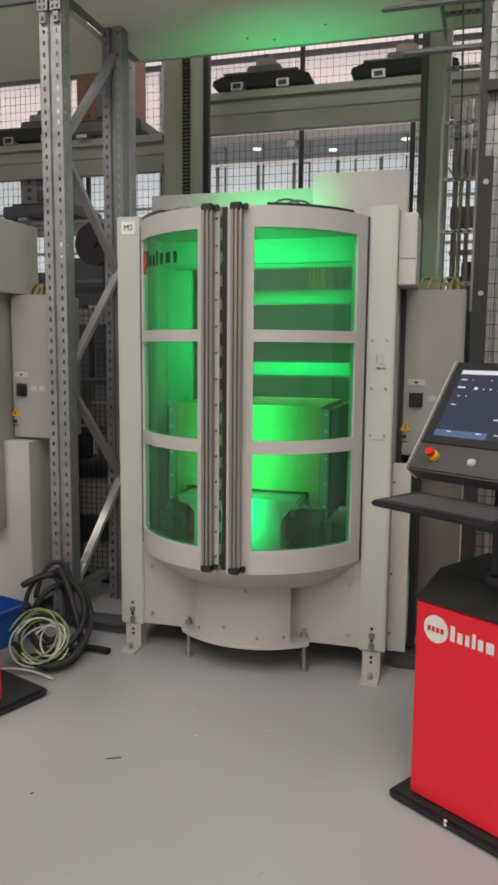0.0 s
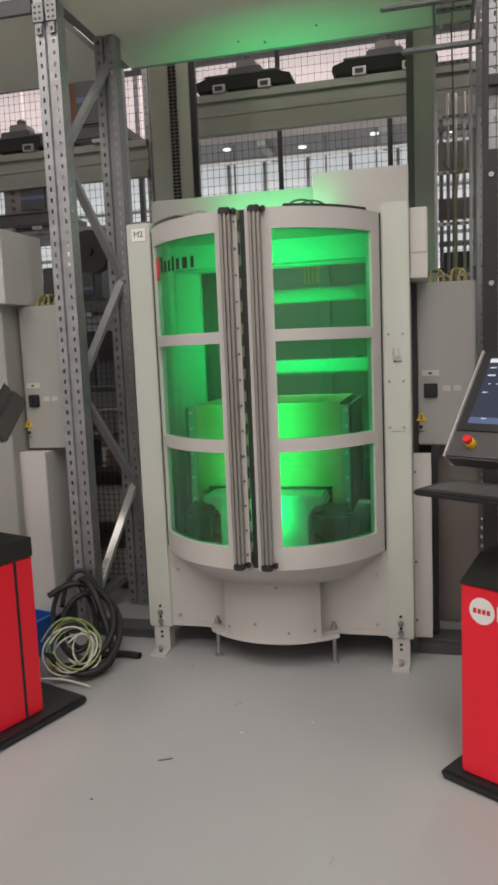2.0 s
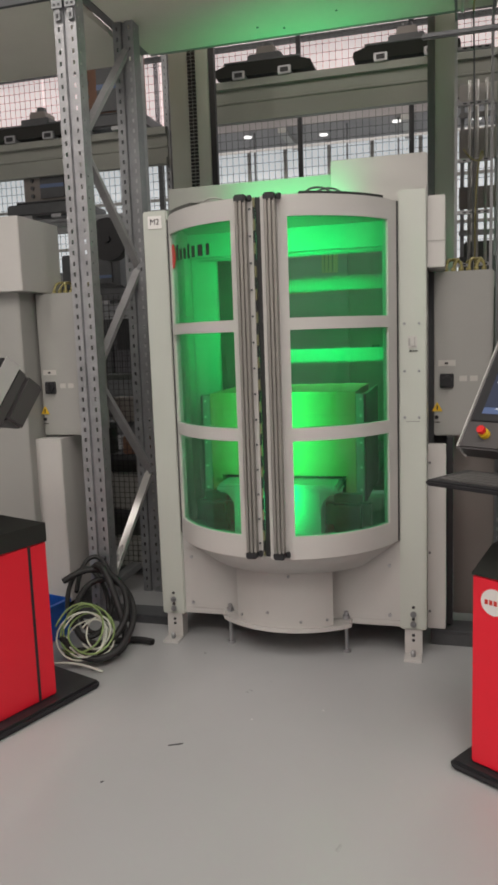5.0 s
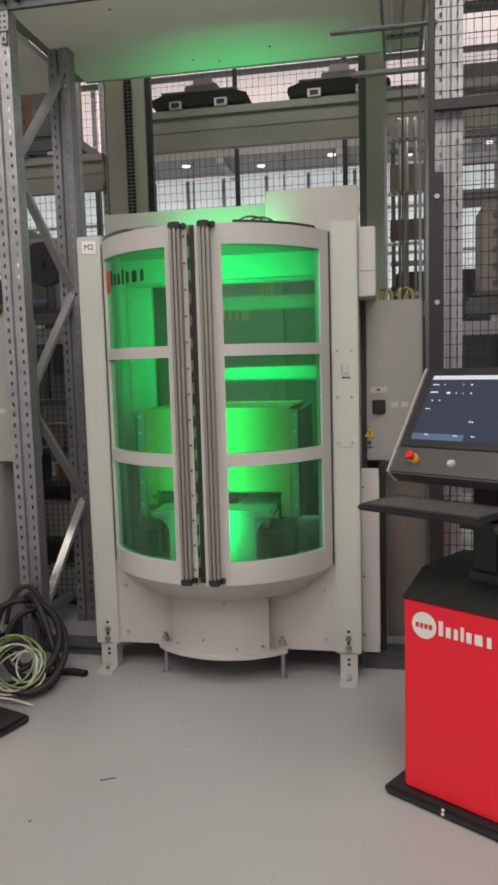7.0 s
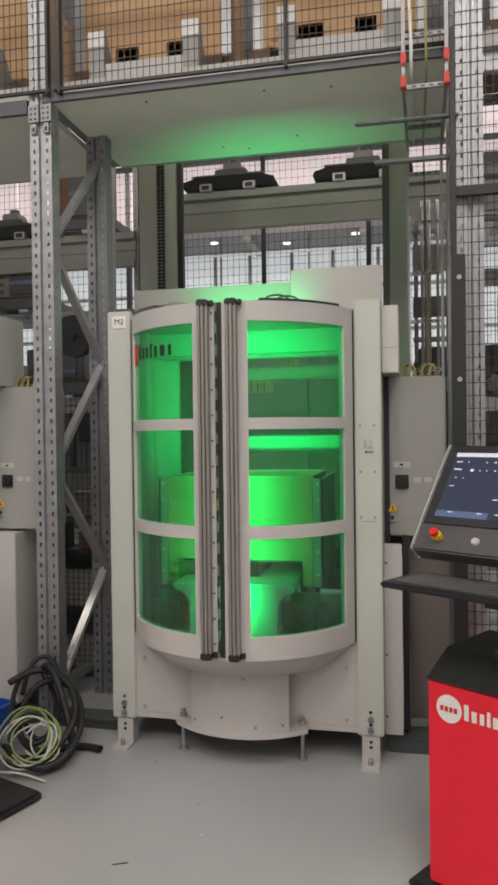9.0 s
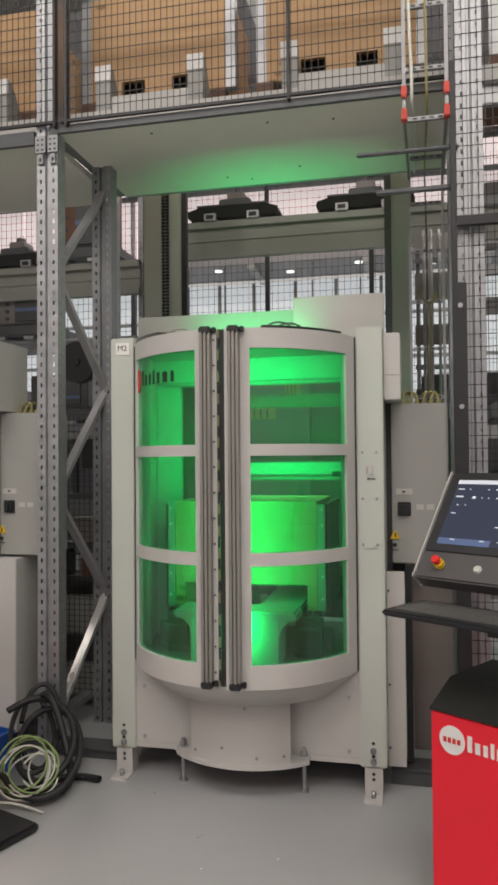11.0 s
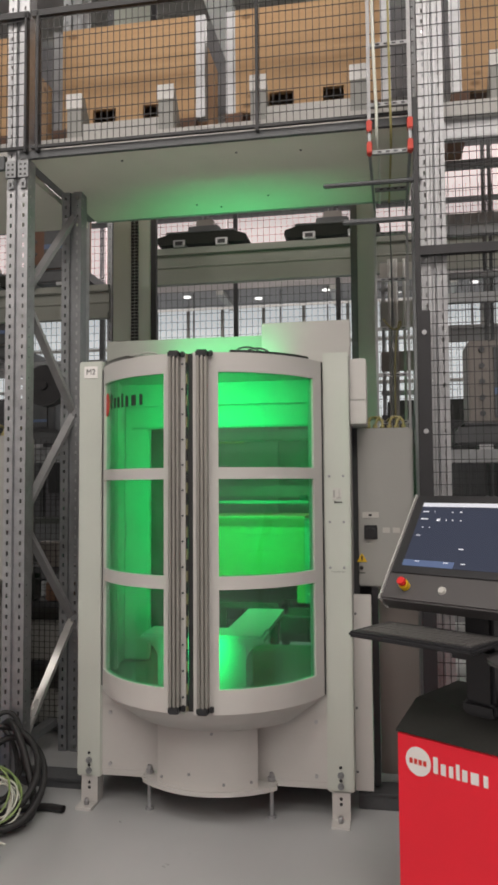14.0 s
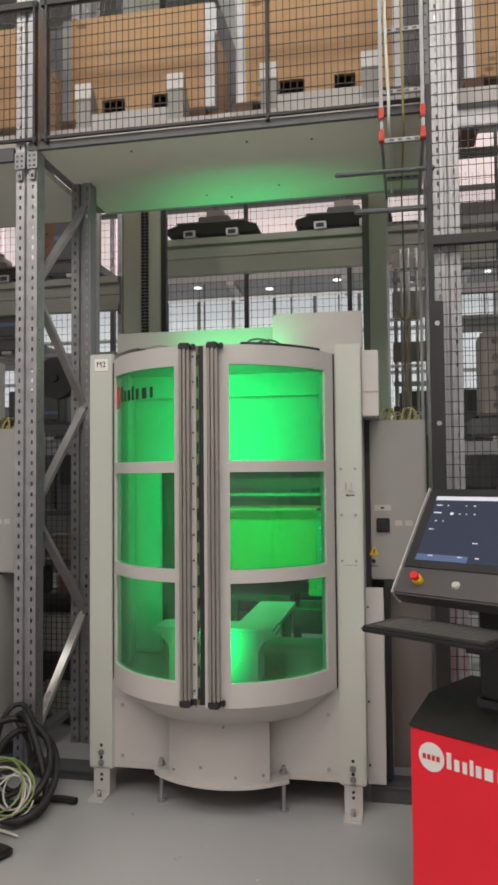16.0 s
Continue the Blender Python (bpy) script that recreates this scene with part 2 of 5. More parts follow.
# These panels glow themselves; no daylight comes from behind them
M_DAY = glow("glowing_panel", (0.76, 0.65, 0.65), 0.66)
# Wall is no source: emission stands in for the light on it
M_FAR = glow("glowing_far_wall", (0.60, 0.64, 0.66), 0.62)
M_LED = glow("green_led", (0.05, 1.0, 0.18), 2.2)
M_TUBE = glow("lamp_tube", (1.0, 0.97, 0.95), 1.3)
M_BACK = surface("far_hall_dark", (0.10, 0.10, 0.11), 0.7, 0, 0.2, 1, 20, 0)

# ---- mesh helpers ----


def box(bm, x0, x1, y0, y1, z0, z1, bevel=0.0):
    v = [bm.verts.new((x, y, z)) for x in (x0, x1) for y in (y0, y1) for z in (z0, z1)]
    fs = [bm.faces.new([v[i] for i in q]) for q in ((0, 1, 3, 2), (4, 6, 7, 5), (0, 4, 5, 1), (2, 3, 7, 6), (0, 2, 6, 4), (1, 5, 7, 3))]
    if bevel:
        es = list({e for f in fs for e in f.edges})
        bmesh.ops.bevel(bm, geom=es, offset=bevel, segments=2, affect="EDGES", clamp_overlap=True)


def boxes(*args, bevel=0.0):
    bm = bmesh.new()
    for a in args:
        box(bm, *a, bevel=bevel)
    return bm


def beam(bm, a, b, w, h, up=(0, 0, 1)):
    """A square bar from a to b."""
    a, b = Vector(a), Vector(b)
    d = (b - a).normalized()
    s = d.cross(Vector(up))
    s = (s if s.length > 1e-4 else d.cross(Vector((1, 0, 0)))).normalized()
    u = s.cross(d)
    v = [bm.verts.new(p + s * i * w / 2 + u * j * h / 2) for p in (a, b) for i, j in ((-1, -1), (1, -1), (1, 1), (-1, 1))]
    for q in ((3, 2, 1, 0), (4, 5, 6, 7), (0, 1, 5, 4), (1, 2, 6, 5), (2, 3, 7, 6), (3, 0, 4, 7)):
        bm.faces.new([v[i] for i in q])


def cyl(bm, a, b, r, n=16, r2=None):
    a, b = Vector(a), Vector(b)
    d = (b - a).normalized()
    s = d.cross(Vector((0, 0, 1)))
    s = (s if s.length > 1e-4 else Vector((1, 0, 0))).normalized()
    u = s.cross(d)
    r2 = r if r2 is None else r2
    rings = []
    for p, rr in ((a, r), (b, r2)):
        rings.append([bm.verts.new(p + rr * (math.cos(2 * math.pi * i / n) * s + math.sin(2 * math.pi * i / n) * u)) for i in range(n)])
    for i in range(n):
        f = bm.faces.new((rings[0][i], rings[0][(i + 1) % n], rings[1][(i + 1) % n], rings[1][i]))
        f.smooth = True
    bm.faces.new(rings[0][::-1])
    bm.faces.new(rings[1])


def arc_wall(bm, cx, cy, r, t, a0, a1, z0, z1, n=24, zf=None):
    """A curved plate of thickness t inside radius r, angles in degrees from the front."""
    rows = []
    for i in range(n + 1):
        a = radians(a0 + (a1 - a0) * i / n)
        s, c = math.sin(a), math.cos(a)
        rows.append([bm.verts.new((cx + q * s, cy - q * c, z)) for q, z in ((r, z0), (r, z1), (r - t, z1), (r - t, z0))])
    for p, q in zip(rows, rows[1:]):
        for k in range(4):
            f = bm.faces.new((p[k], q[k], q[(k + 1) % 4], p[(k + 1) % 4]))
            f.smooth = k in (0, 2)
    bm.faces.new(rows[0][::-1])
    bm.faces.new(rows[-1])


def tube_mesh(name, pts, r, mat, closed=False):
    cu = bpy.data.curves.new(name, "CURVE")
    cu.dimensions, cu.bevel_depth, cu.bevel_resolution, cu.resolution_u = "3D", r, 2, 6
    sp = cu.splines.new("NURBS")
    sp.points.add(len(pts) - 1)
    for p, q in zip(sp.points, pts):
        p.co = (*q, 1)
    sp.order_u, sp.use_endpoint_u, sp.use_cyclic_u = 4, not closed, closed
    tmp = bpy.data.objects.new("tmp", cu)
    me = bpy.data.meshes.new_from_object(tmp)
    bpy.data.objects.remove(tmp)
    bpy.data.curves.remove(cu)
    me.materials.clear()
    me.materials.append(mat)
    return me


def finish(bm, mat, smooth_angle=None):
    bmesh.ops.recalc_face_normals(bm, faces=bm.faces[:])
    for e in bm.edges:
        if len(e.link_faces) == 2 and e.calc_face_angle(0.0) > 0.6:
            e.smooth = False
    me = bpy.data.meshes.new("mesh")
    bm.to_mesh(me)
    bm.free()
    me.materials.append(mat)
    return me


def part(name, bm, material, parent, label=""):
    me = bm if isinstance(bm, bpy.types.Mesh) else finish(bm, material)
    me.name = name
    ob = new(name, me)
    ob.parent = parent
    return tagged(ob, label)


def thing(name, label, category, m=None, group="", kind=""):
    ob = new(name)
    ob.empty_display_size = 0.1
    if m is not None:
        ob.matrix_world = m
    return tagged(ob, label, category, group, kind)


def solid(name, bm, material, label, category="", group="", kind="", m=None):
    me = bm if isinstance(bm, bpy.types.Mesh) else finish(bm, material)
    me.name = name
    ob = new(name, me)
    if m is not None:
        ob.matrix_world = m
    return tagged(ob, label, category, group, kind)


# ---- setting: floor, hall ----
solid("floor", boxes((-14, 14, -9, 18, -0.2, 0)), M_FLOOR, "smooth grey epoxy hall floor with soft clouds", kind="structure")
solid("ceiling", boxes((-14, 14, -9, 18, 9.0, 9.2)), M_CEIL, "dark hall ceiling", kind="structure")
solid("wall_south", boxes((-14, 14, -9.2, -9, 0, 9)), M_WALL, "pale hall wall", kind="structure")
solid("wall_north", boxes((-14, 14, 18, 18.2, 0, 9)), M_WALL, "pale hall wall", kind="structure")
solid("wall_west", boxes((-14.2, -14, -9, 18, 0, 9)), M_WALL, "pale hall wall", kind="structure")
solid("wall_east", boxes((14, 14.2, -9, 18, 0, 9)), M_WALL, "pale hall wall", kind="structure")

for k in range(7):
    y = -7.5 + k * 3.6
    solid("ceiling_beam", boxes((-14, 14, y, y + 0.16, 8.52, 8.62), (-14, 14, y + 0.06, y + 0.10, 8.62, 9.0), bevel=0.004), M_CAB, "grey steel roof beam under the ceiling", "roof beam", "roof beams")
for lx, ly, watts in HALL_LAMPS:
    sx, sy = (1.36, 1.16) if ly < 0 else (0.17, 1.16)
    fit_ = thing("ceiling_light", "long white ceiling light hanging from thin rods", "ceiling light", pose(lx, ly, 7.42), "hall ceiling lights")
    part("housing", boxes((-sx, sx, -sy, sy, 0.0, 0.06), bevel=0.01), M_WHITE_P, fit_)
    for e in (-0.8, 0.8):
        b = bmesh.new()
        cyl(b, (sx * e, sy * e, 0.06), (sx * e, sy * e, 1.58), 0.006, 6)
        part("rod", b, M_STEEL, fit_)

# ---- loading station ----
CX, CY, R = 0.02, 0.185, 0.585
DZ0, DZ1 = 0.585, 2.168
PANES = ((0.69, 1.12), (1.178, 1.605), (1.656, 2.08))


def curved_door(parent, a0, a1, w0, w1):
    """Door leaf between angles a0..a1 with three window openings between w0..w1."""
    door = thing("door", "curved light grey door leaf with three clear windows", "")
    if "category" in door:
        del door["category"]
    door.parent = parent
    skin = bmesh.new()
    t = 0.03
    zs = [DZ0] + [z for p in PANES for z in p] + [DZ1]
    arc_wall(skin, CX, CY, R, t, a0, w0, DZ0, DZ1, 6)
    arc_wall(skin, CX, CY, R, t, w1, a1, DZ0, DZ1, 6)
    for z0, z1 in zip(zs[0::2], zs[1::2]):
        arc_wall(skin, CX, CY, R, t, w0, w1, z0, z1, 20)
    part("door_frame", skin, M_WHITE, door)
    for z0, z1 in PANES:
        b = bmesh.new()
        arc_wall(b, CX, CY, R - 0.010, 0.004, w0 - 0.6, w1 + 0.6, z0 - 0.006, z1 + 0.006, 20)
        part("pane", b, M_PANE, door, "clear polycarbonate pane, tint added to deepen the green light")
    return door


def build_station():
    st = thing("loading_station", "light grey loading station with curved glazed doors lit green inside", "loading station")
    for x0, x1, nm in ((-0.668, -0.540, "post"), (0.580, 0.706, "post")):
        b = boxes((x0, x1, 0, 0.16, 0.135, 2.215), bevel=0.006)
        p = part(nm, b, M_POST, st)
        c = (x0 + x1) / 2
        leg = boxes((c - 0.042, c + 0.042, 0.006, 0.016, 0.012, 0.30), (c - 0.042, c + 0.042, -0.075, 0.016, 0, 0.012), (c - 0.040, c - 0.032, 0.017, 0.09, 0.0, 0.13), (c + 0.032, c + 0.040, 0.017, 0.09, 0.0, 0.13))
        lg = part("foot", leg, M_WHITE, st, "folded steel levelling foot bolted to the floor")
        b = bmesh.new()
        cyl(b, (c, -0.03, 0.012), (c, -0.03, 0.04), 0.012, 6)
        part("anchor_bolt", b, M_GALV, lg)
        for z in (0.215, 0.165):
            b = bmesh.new()
            cyl(b, (c, 0.001, z), (c, -0.008, z), 0.015, 16)
            cyl(b, (c, -0.008, z), (c, -0.018, z), 0.010, 6)
            part("bolt", b, M_GALV_D, p)
        for z in (0.25, 0.190, 0.105, 0.08):
            b = bmesh.new()
            y = -0.0015 if z > 0.135 else 0.0045
            cyl(b, (c, 0.01, z), (c, y, z), 0.008, 10)
            part("bolt_hole", b, M_BLACK, p)
    # plates and screws on the right post
    c = 0.643
    for z in (1.617, 1.398, 1.181):
        for x in (-0.036, 0.030):
            b = bmesh.new()
            cyl(b, (c + x, 0.001, z), (c + x, -0.005, z), 0.0065, 8)
            part("screw", b, M_GALV_D, st)
    b = boxes((0.612, 0.676, -0.0015, 0.001, 1.161, 1.1625))
    part("scratch_line", b, M_STEEL, st)
    b = boxes((0.622, 0.664, -0.003, 0.001, 1.505, 1.56))
    lb = part("sticker", b, M_WHITE, st, "small pictogram sticker")
    part("print", boxes((0.625, 0.633, -0.0045, -0.003, 1.515, 1.55), (0.640, 0.660, -0.0045, -0.003, 1.51, 1.515), (0.652, 0.655, -0.0045, -0.003, 1.515, 1.553)), M_CAB, lb)
    part("print", boxes((0.630, 0.640, -0.004, 0.001, 1.488, 1.496), (0.642, 0.668, -0.004, 0.001, 1.490, 1.494)), M_BLACK_P, st)
    # number plate of the station
    pl = part("name_plate", boxes((-0.640, -0.567, -0.004, 0, 2.128, 2.190), bevel=0.001), M_WHITE_P, st, "white plate with black lettering")
    cu = bpy.data.curves.new("lettering", "FONT")
    cu.body, cu.size, cu.align_x, cu.align_y, cu.extrude = "M2", 0.040, "CENTER", "CENTER", 0.0006
    tmp = bpy.data.objects.new("tmp", cu)
    me = bpy.data.meshes.new_from_object(tmp)
    bpy.data.objects.remove(tmp)
    me.transform(pose(-0.6035, -0.005, 2.160, 90, 0, 0))
    me.materials.clear()
    me.materials.append(M_BLACK_P)
    part("lettering", me, M_BLACK_P, pl)
    # front skirt and drum
    part("front_panel", boxes((-0.540, 0.580, 0.012, 0.03, 0.145, 0.60)), M_WHITE, st)
    part("panel_frame", boxes((-0.538, 0.578, 0.006, 0.014, 0.492, 0.575), (-0.538, 0.578, 0.006, 0.012, 0.145, 0.175), bevel=0.002), M_WHITE, st)
    for x, z in ((-0.497, 0.2), (-0.135, 0.2), (0.529, 0.2), (0.529, 0.453), (-0.497, 0.45)):
        b = bmesh.new()
        cyl(b, (x, 0.014, z), (x, 0.005, z), 0.009, 8)
        part("screw", b, M_GALV, st)
    drum = bmesh.new()
    arc_wall(drum, CX, 0.225, 0.395, 0.02, -38, 38, 0.165, 0.50, 24)
    part("drum", drum, M_WHITE, st, "curved lower skirt panel")
    for a, z in ((-33, 0.2), (-10, 0.24), (14, 0.2), (33, 0.2), (6, 0.43)):
        b = bmesh.new()
        q = radians(a)
        cyl(b, (CX + 0.393 * math.sin(q), 0.225 - 0.393 * math.cos(q), z), (CX + 0.400 * math.sin(q), 0.225 - 0.400 * math.cos(q), z), 0.007, 8)
        part("screw", b, M_GALV_D, st)
    lip = bmesh.new()
    arc_wall(lip, CX, 0.30, 0.482, 0.34, -43, 43, 0.148, 0.168, 24)
    part("drum_lip", lip, M_WHITE, st)
    cone = bmesh.new()
    n = 28
    ra = [(R - 0.01, CY, DZ0 + 0.01), (R - 0.03, CY, 0.555), (0.485, 0.28, 0.455), (0.46, 0.28, 0.455)]
    rows = []
    for i in range(n + 1):
        f = -1 + 2 * i / n
        rows.append([cone.verts.new((CX + r * math.sin(f * radians(71 if k < 2 else 52)), cy - r * math.cos(f * radians(71 if k < 2 else 52)), z)) for k, (r, cy, z) in enumerate(ra)])
    for p, q in zip(rows, rows[1:]):
        for k in range(3):
            cone.faces.new((p[k], q[k], q[k + 1], p[k + 1])).smooth = True
    part("cone", cone, M_WHITE, st, "tapered sheet under the doors")
    for x in (-0.29, 0.315):
        y = 0.012
        b = bmesh.new()
        cyl(b, (x, y - 0.015, 0.012), (x, y - 0.015, 0.21), 0.010, 12)
        cyl(b, (x, y - 0.015, 0), (x, y - 0.015, 0.014), 0.022, 14)
        cyl(b, (x, y - 0.015, 0.172), (x, y - 0.015, 0.190), 0.018, 6)
        part("levelling_screw", b, M_GALV, st)
        part("jack_bracket", boxes((x - 0.03, x + 0.03, y - 0.045, y + 0.02, 0.150, 0.170), bevel=0.003), M_WHITE, st)
    # doors
    dl = curved_door(st, -71.5, -2.4, -61.0, -12.0)
    dr = curved_door(st, 1.6, 71.5, 12.7, 63.0)
    for door, x in ((dl, -0.043), (dr, 0.084)):
        y = -0.43
        b = bmesh.new()
        prof = [(-0.024, 0.03), (-0.024, -0.004), (-0.020, -0.012), (-0.010, -0.012), (-0.008, -0.002), (-0.004, -0.002), (-0.002, -0.014), (0.008, -0.014), (0.010, -0.002), (0.014, -0.002), (0.016, -0.010), (0.024, -0.010), (0.024, 0.03)]
        lo = [b.verts.new((x + px, y + py, 0.625)) for px, py in prof]
        hi = [b.verts.new((x + px, y + py, 2.15)) for px, py in prof]
        for k in range(len(prof)):
            b.faces.new((lo[k], lo[(k + 1) % len(prof)], hi[(k + 1) % len(prof)], hi[k]))
        b.faces.new(lo)
        b.faces.new(hi[::-1])
        part("guide_profile", b, M_ALU, door, "grey aluminium profile along the door edge")
        for z0, z1 in ((0.592, 0.632), (2.138, 2.178)):
            b = boxes((x - 0.0255, x + 0.0255, y - 0.017, y + 0.03, z0 + 0.003, z1 - 0.005), bevel=0.006)
            cap = part("end_cap", b, M_BLACK, door, "black plastic end cap")
            lug = bmesh.new()
            z = (z0 + z1) / 2
            box(lug, x + 0.0255, x + 0.045, y + 0.012, y + 0.03, z - 0.012, z + 0.014, bevel=0.004)
            part("lug", lug, M_BLACK, cap)
    # strip with screws and hazard tape in the joint
    part("joint_strip", boxes((-0.018, 0.002, -0.402, -0.380, 0.60, 2.16)), M_WHITE, dl)
    for i in range(14):
        z = 0.66 + i * 0.112
        b = bmesh.new()
        cyl(b, (-0.010, -0.401, z), (-0.010, -0.408, z), 0.005, 8)
        part("rivet", b, M_STEEL, dl)
    tape = part("hazard_tape", boxes((0.003, 0.010, -0.396, -0.385, 0.60, 2.165)), M_TAPE, dl, "yellow and black safety edge")
    for i in range(16):
        z = 0.62 + i * 0.097
        part("tape_bar", boxes((0.0028, 0.0105, -0.398, -0.386, z, z + 0.05)), M_BLACK_P, tape)
    part("rubber_seal", boxes((0.0107, 0.036, -0.3845, -0.35, 0.588, 2.166)), M_RUBBER, dr)
    # mark on the left door: red disc and dark blocks instead of lettering
    def on_door(a_mid, z, w, h, mat, nm, off=0.0015, disc=False):
        b = bmesh.new()
        half = math.degrees(w / 2 / R)
        if disc:
            vs = []
            for i in range(28):
                q = 2 * math.pi * i / 28
                a = radians(a_mid + half * math.cos(q))
                vs.append(b.verts.new((CX + (R + off) * math.sin(a), CY - (R + off) * math.cos(a), z + h / 2 * math.sin(q))))
            b.faces.new(vs)
        else:
            arc_wall(b, CX, CY, R - 0.008, 0.002, a_mid - half, a_mid + half, z - h / 2, z + h / 2, 3)
        part(nm, b, mat, dl)
    on_door(-58.0, 1.975, 0.10, 0.115, M_RED_P, "logo_disc", -0.008, True)
    a = -52.0
    for w, h, dz in ((0.032, 0.072, 0.008), (0.034, 0.05, -0.003), (0.03, 0.05, -0.003), (0.024, 0.066, 0.003), (0.034, 0.05, -0.003), (0.05, 0.05, -0.003), (0.03, 0.05, -0.003)):
        st_deg = math.degrees(w / R)
        on_door(a + st_deg / 2, 1.975 + dz, w * 0.62, h, M_BLACK_P, "logo_bar")
        a += st_deg + 0.9
    # interior
    fl = bmesh.new()
    arc_wall(fl, CX, CY, R - 0.032, R - 0.05, -88, 88, 0.60, 0.63, 28)
    box(fl, -0.555, 0.595, 0.17, 0.85, 0.60, 0.629)
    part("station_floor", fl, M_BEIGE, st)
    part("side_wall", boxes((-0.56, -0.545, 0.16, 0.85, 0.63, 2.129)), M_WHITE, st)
    # right wall, column and jamb: darker beige holds the shade of that side
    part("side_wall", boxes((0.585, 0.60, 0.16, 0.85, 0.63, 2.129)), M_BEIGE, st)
    # the rear column is darkened to stand for the dim back opening
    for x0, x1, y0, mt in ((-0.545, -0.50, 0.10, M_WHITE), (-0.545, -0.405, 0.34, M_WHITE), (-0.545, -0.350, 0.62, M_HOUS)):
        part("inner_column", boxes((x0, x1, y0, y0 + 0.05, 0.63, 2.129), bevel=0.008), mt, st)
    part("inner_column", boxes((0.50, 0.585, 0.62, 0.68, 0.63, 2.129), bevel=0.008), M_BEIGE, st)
    # pallet support with two arms
    ped = bmesh.new()
    box(ped, -0.20, 0.225, -0.16, 0.02, 0.63, 0.845)
    for sx, e in ((-1, -0.20), (1, 0.225)):
        prev = None
        for i in range(7):
            q = radians(90 * i / 6)
            x = e + sx * 0.09 * (1 - math.cos(q))
            z = 0.755 + 0.09 * math.sin(q)
            if prev:
                a4 = [(prev[0], -0.15, prev[1]), (x, -0.15, z), (x, -0.15, 0.846), (prev[0], -0.15, 0.846)]
                vs = [ped.verts.new((p[0], yy, p[2])) for yy in (-0.15, 0.02) for p in a4]
                for f in ((0, 1, 2, 3), (4, 7, 6, 5), (0, 4, 5, 1)):
                    try:
                        ped.faces.new([vs[k] for k in f])
                    except ValueError:
                        pass
            prev = (x, z)
    box(ped, -0.285, 0.306, -0.165, 0.04, 0.835, 0.878, bevel=0.012)
    box(ped, 0.10, 0.300, 0.03, 0.62, 0.852, 0.876)
    box(ped, -0.215, -0.08, 0.03, 0.62, 0.852, 0.876)
    part("pallet_support", ped, M_WHITE, st, "light painted support with curved gussets and two arms")
    # back frame with shutter housing
    part("back_panel", boxes((-0.85, 0.152, 0.86, 0.88, 2.06, 2.49), (0.17, 0.69, 0.865, 0.88, 2.06, 2.30)), M_PANEL, st)
    part("shutter_box", boxes((0.154, 0.686, 0.80, 0.858, 2.30, 2.552), bevel=0.006), M_WHITE, st)
    part("lintel", boxes((-0.545, 0.585, 0.80, 0.855, 2.045, 2.12)), M_WHITE, st)
    part("upper_panel", boxes((-0.544, 0.584, 0.30, 0.315, 2.01, 2.129)), M_WHITE, st)
    part("guide_rail", boxes((-0.43, 0.44, 0.925, 0.95, 1.463, 1.480)), M_BEIGE, st)
    part("sensor", boxes((0.36, 0.41, 0.925, 0.96, 1.4805, 1.512), bevel=0.004), M_BLACK, st)
    # dark strips added to close the door gaps against leaking green light
    part("door_seal", boxes((0.566, 0.579, -0.006, 0.03, 0.585, 2.168)), M_RUBBER, st)
    part("door_seal", boxes((-0.539, -0.526, -0.006, 0.03, 0.585, 2.168)), M_RUBBER, st)
    # darker beige again for the unlit right side
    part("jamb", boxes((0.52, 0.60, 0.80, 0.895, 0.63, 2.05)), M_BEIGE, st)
    # dark sheets added in the open gap to stop green light leaking
    part("gap_cover", boxes((0.7065, 0.734, 0.31, 0.33, 0.10, 2.2)), M_STEEL, st)
    part("gap_cover", boxes((0.7065, 0.80, 0.335, 0.355, 0.95, 1.10)), M_BLACK, st)
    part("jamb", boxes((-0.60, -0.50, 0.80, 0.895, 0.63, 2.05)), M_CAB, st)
    part("sill", boxes((-0.5, 0.52, 0.80, 0.9, 0.0, 0.60)), M_DARKG, st)
    part("lower_body", boxes((-0.66, 0.70, 0.16, 0.86, 0.10, 0.59)), M_CAB, st)
    part("outer_side", boxes((-0.668, -0.652, 0.16, 0.86, 0.59, 2.2)), M_WHITE, st)
    part("outer_side", boxes((0.69, 0.706, 0.16, 0.86, 0.59, 2.2)), M_WHITE, st)
    # unseen plate added to keep hall light out; left open at the back
    rf = bmesh.new()
    arc_wall(rf, CX, CY, R - 0.032, R - 0.05, -88, 88, 2.13, 2.15, 28)
    box(rf, -0.545, 0.585, 0.17, 0.325, 2.13, 2.149)
    box(rf, -0.545, 0.585, 0.375, 0.66, 2.13, 2.149)
    part("roof", rf, M_WHITE, st)
    # top rim with dark sealing strips and loose wires
    rim = bmesh.new()
    arc_wall(rim, CX, CY, R - 0.004, 0.055, 18, 60, 2.169, 2.180, 20)
    part("rim_seal", rim, M_RUBBER, st, "black sealing strip on the top rim")
    rim = bmesh.new()
    arc_wall(rim, CX, CY, R - 0.002, 0.10, -70, -34, 2.169, 2.184, 18)
    part("rim_seal", rim, M_HOUS, st)
    for x, y in ((0.26, -0.28), (0.30, -0.24), (-0.28, -0.20), (-0.22, -0.24)):
        me = tube_mesh("wire", [(x - 0.05, y, 2.19), (x - 0.03, y - 0.01, 2.208), (x + 0.02, y + 0.01, 2.214), (x + 0.05, y + 0.02, 2.19)], 0.0045, M_STEEL if x > 0 else M_CAB)
        part("wire", me, M_CAB, st)
    # boxes at the right side
    sb = part("junction_box", boxes((0.708, 0.788, 0.04, 0.30, 1.868, 2.188), bevel=0.004), M_WHITE, st)
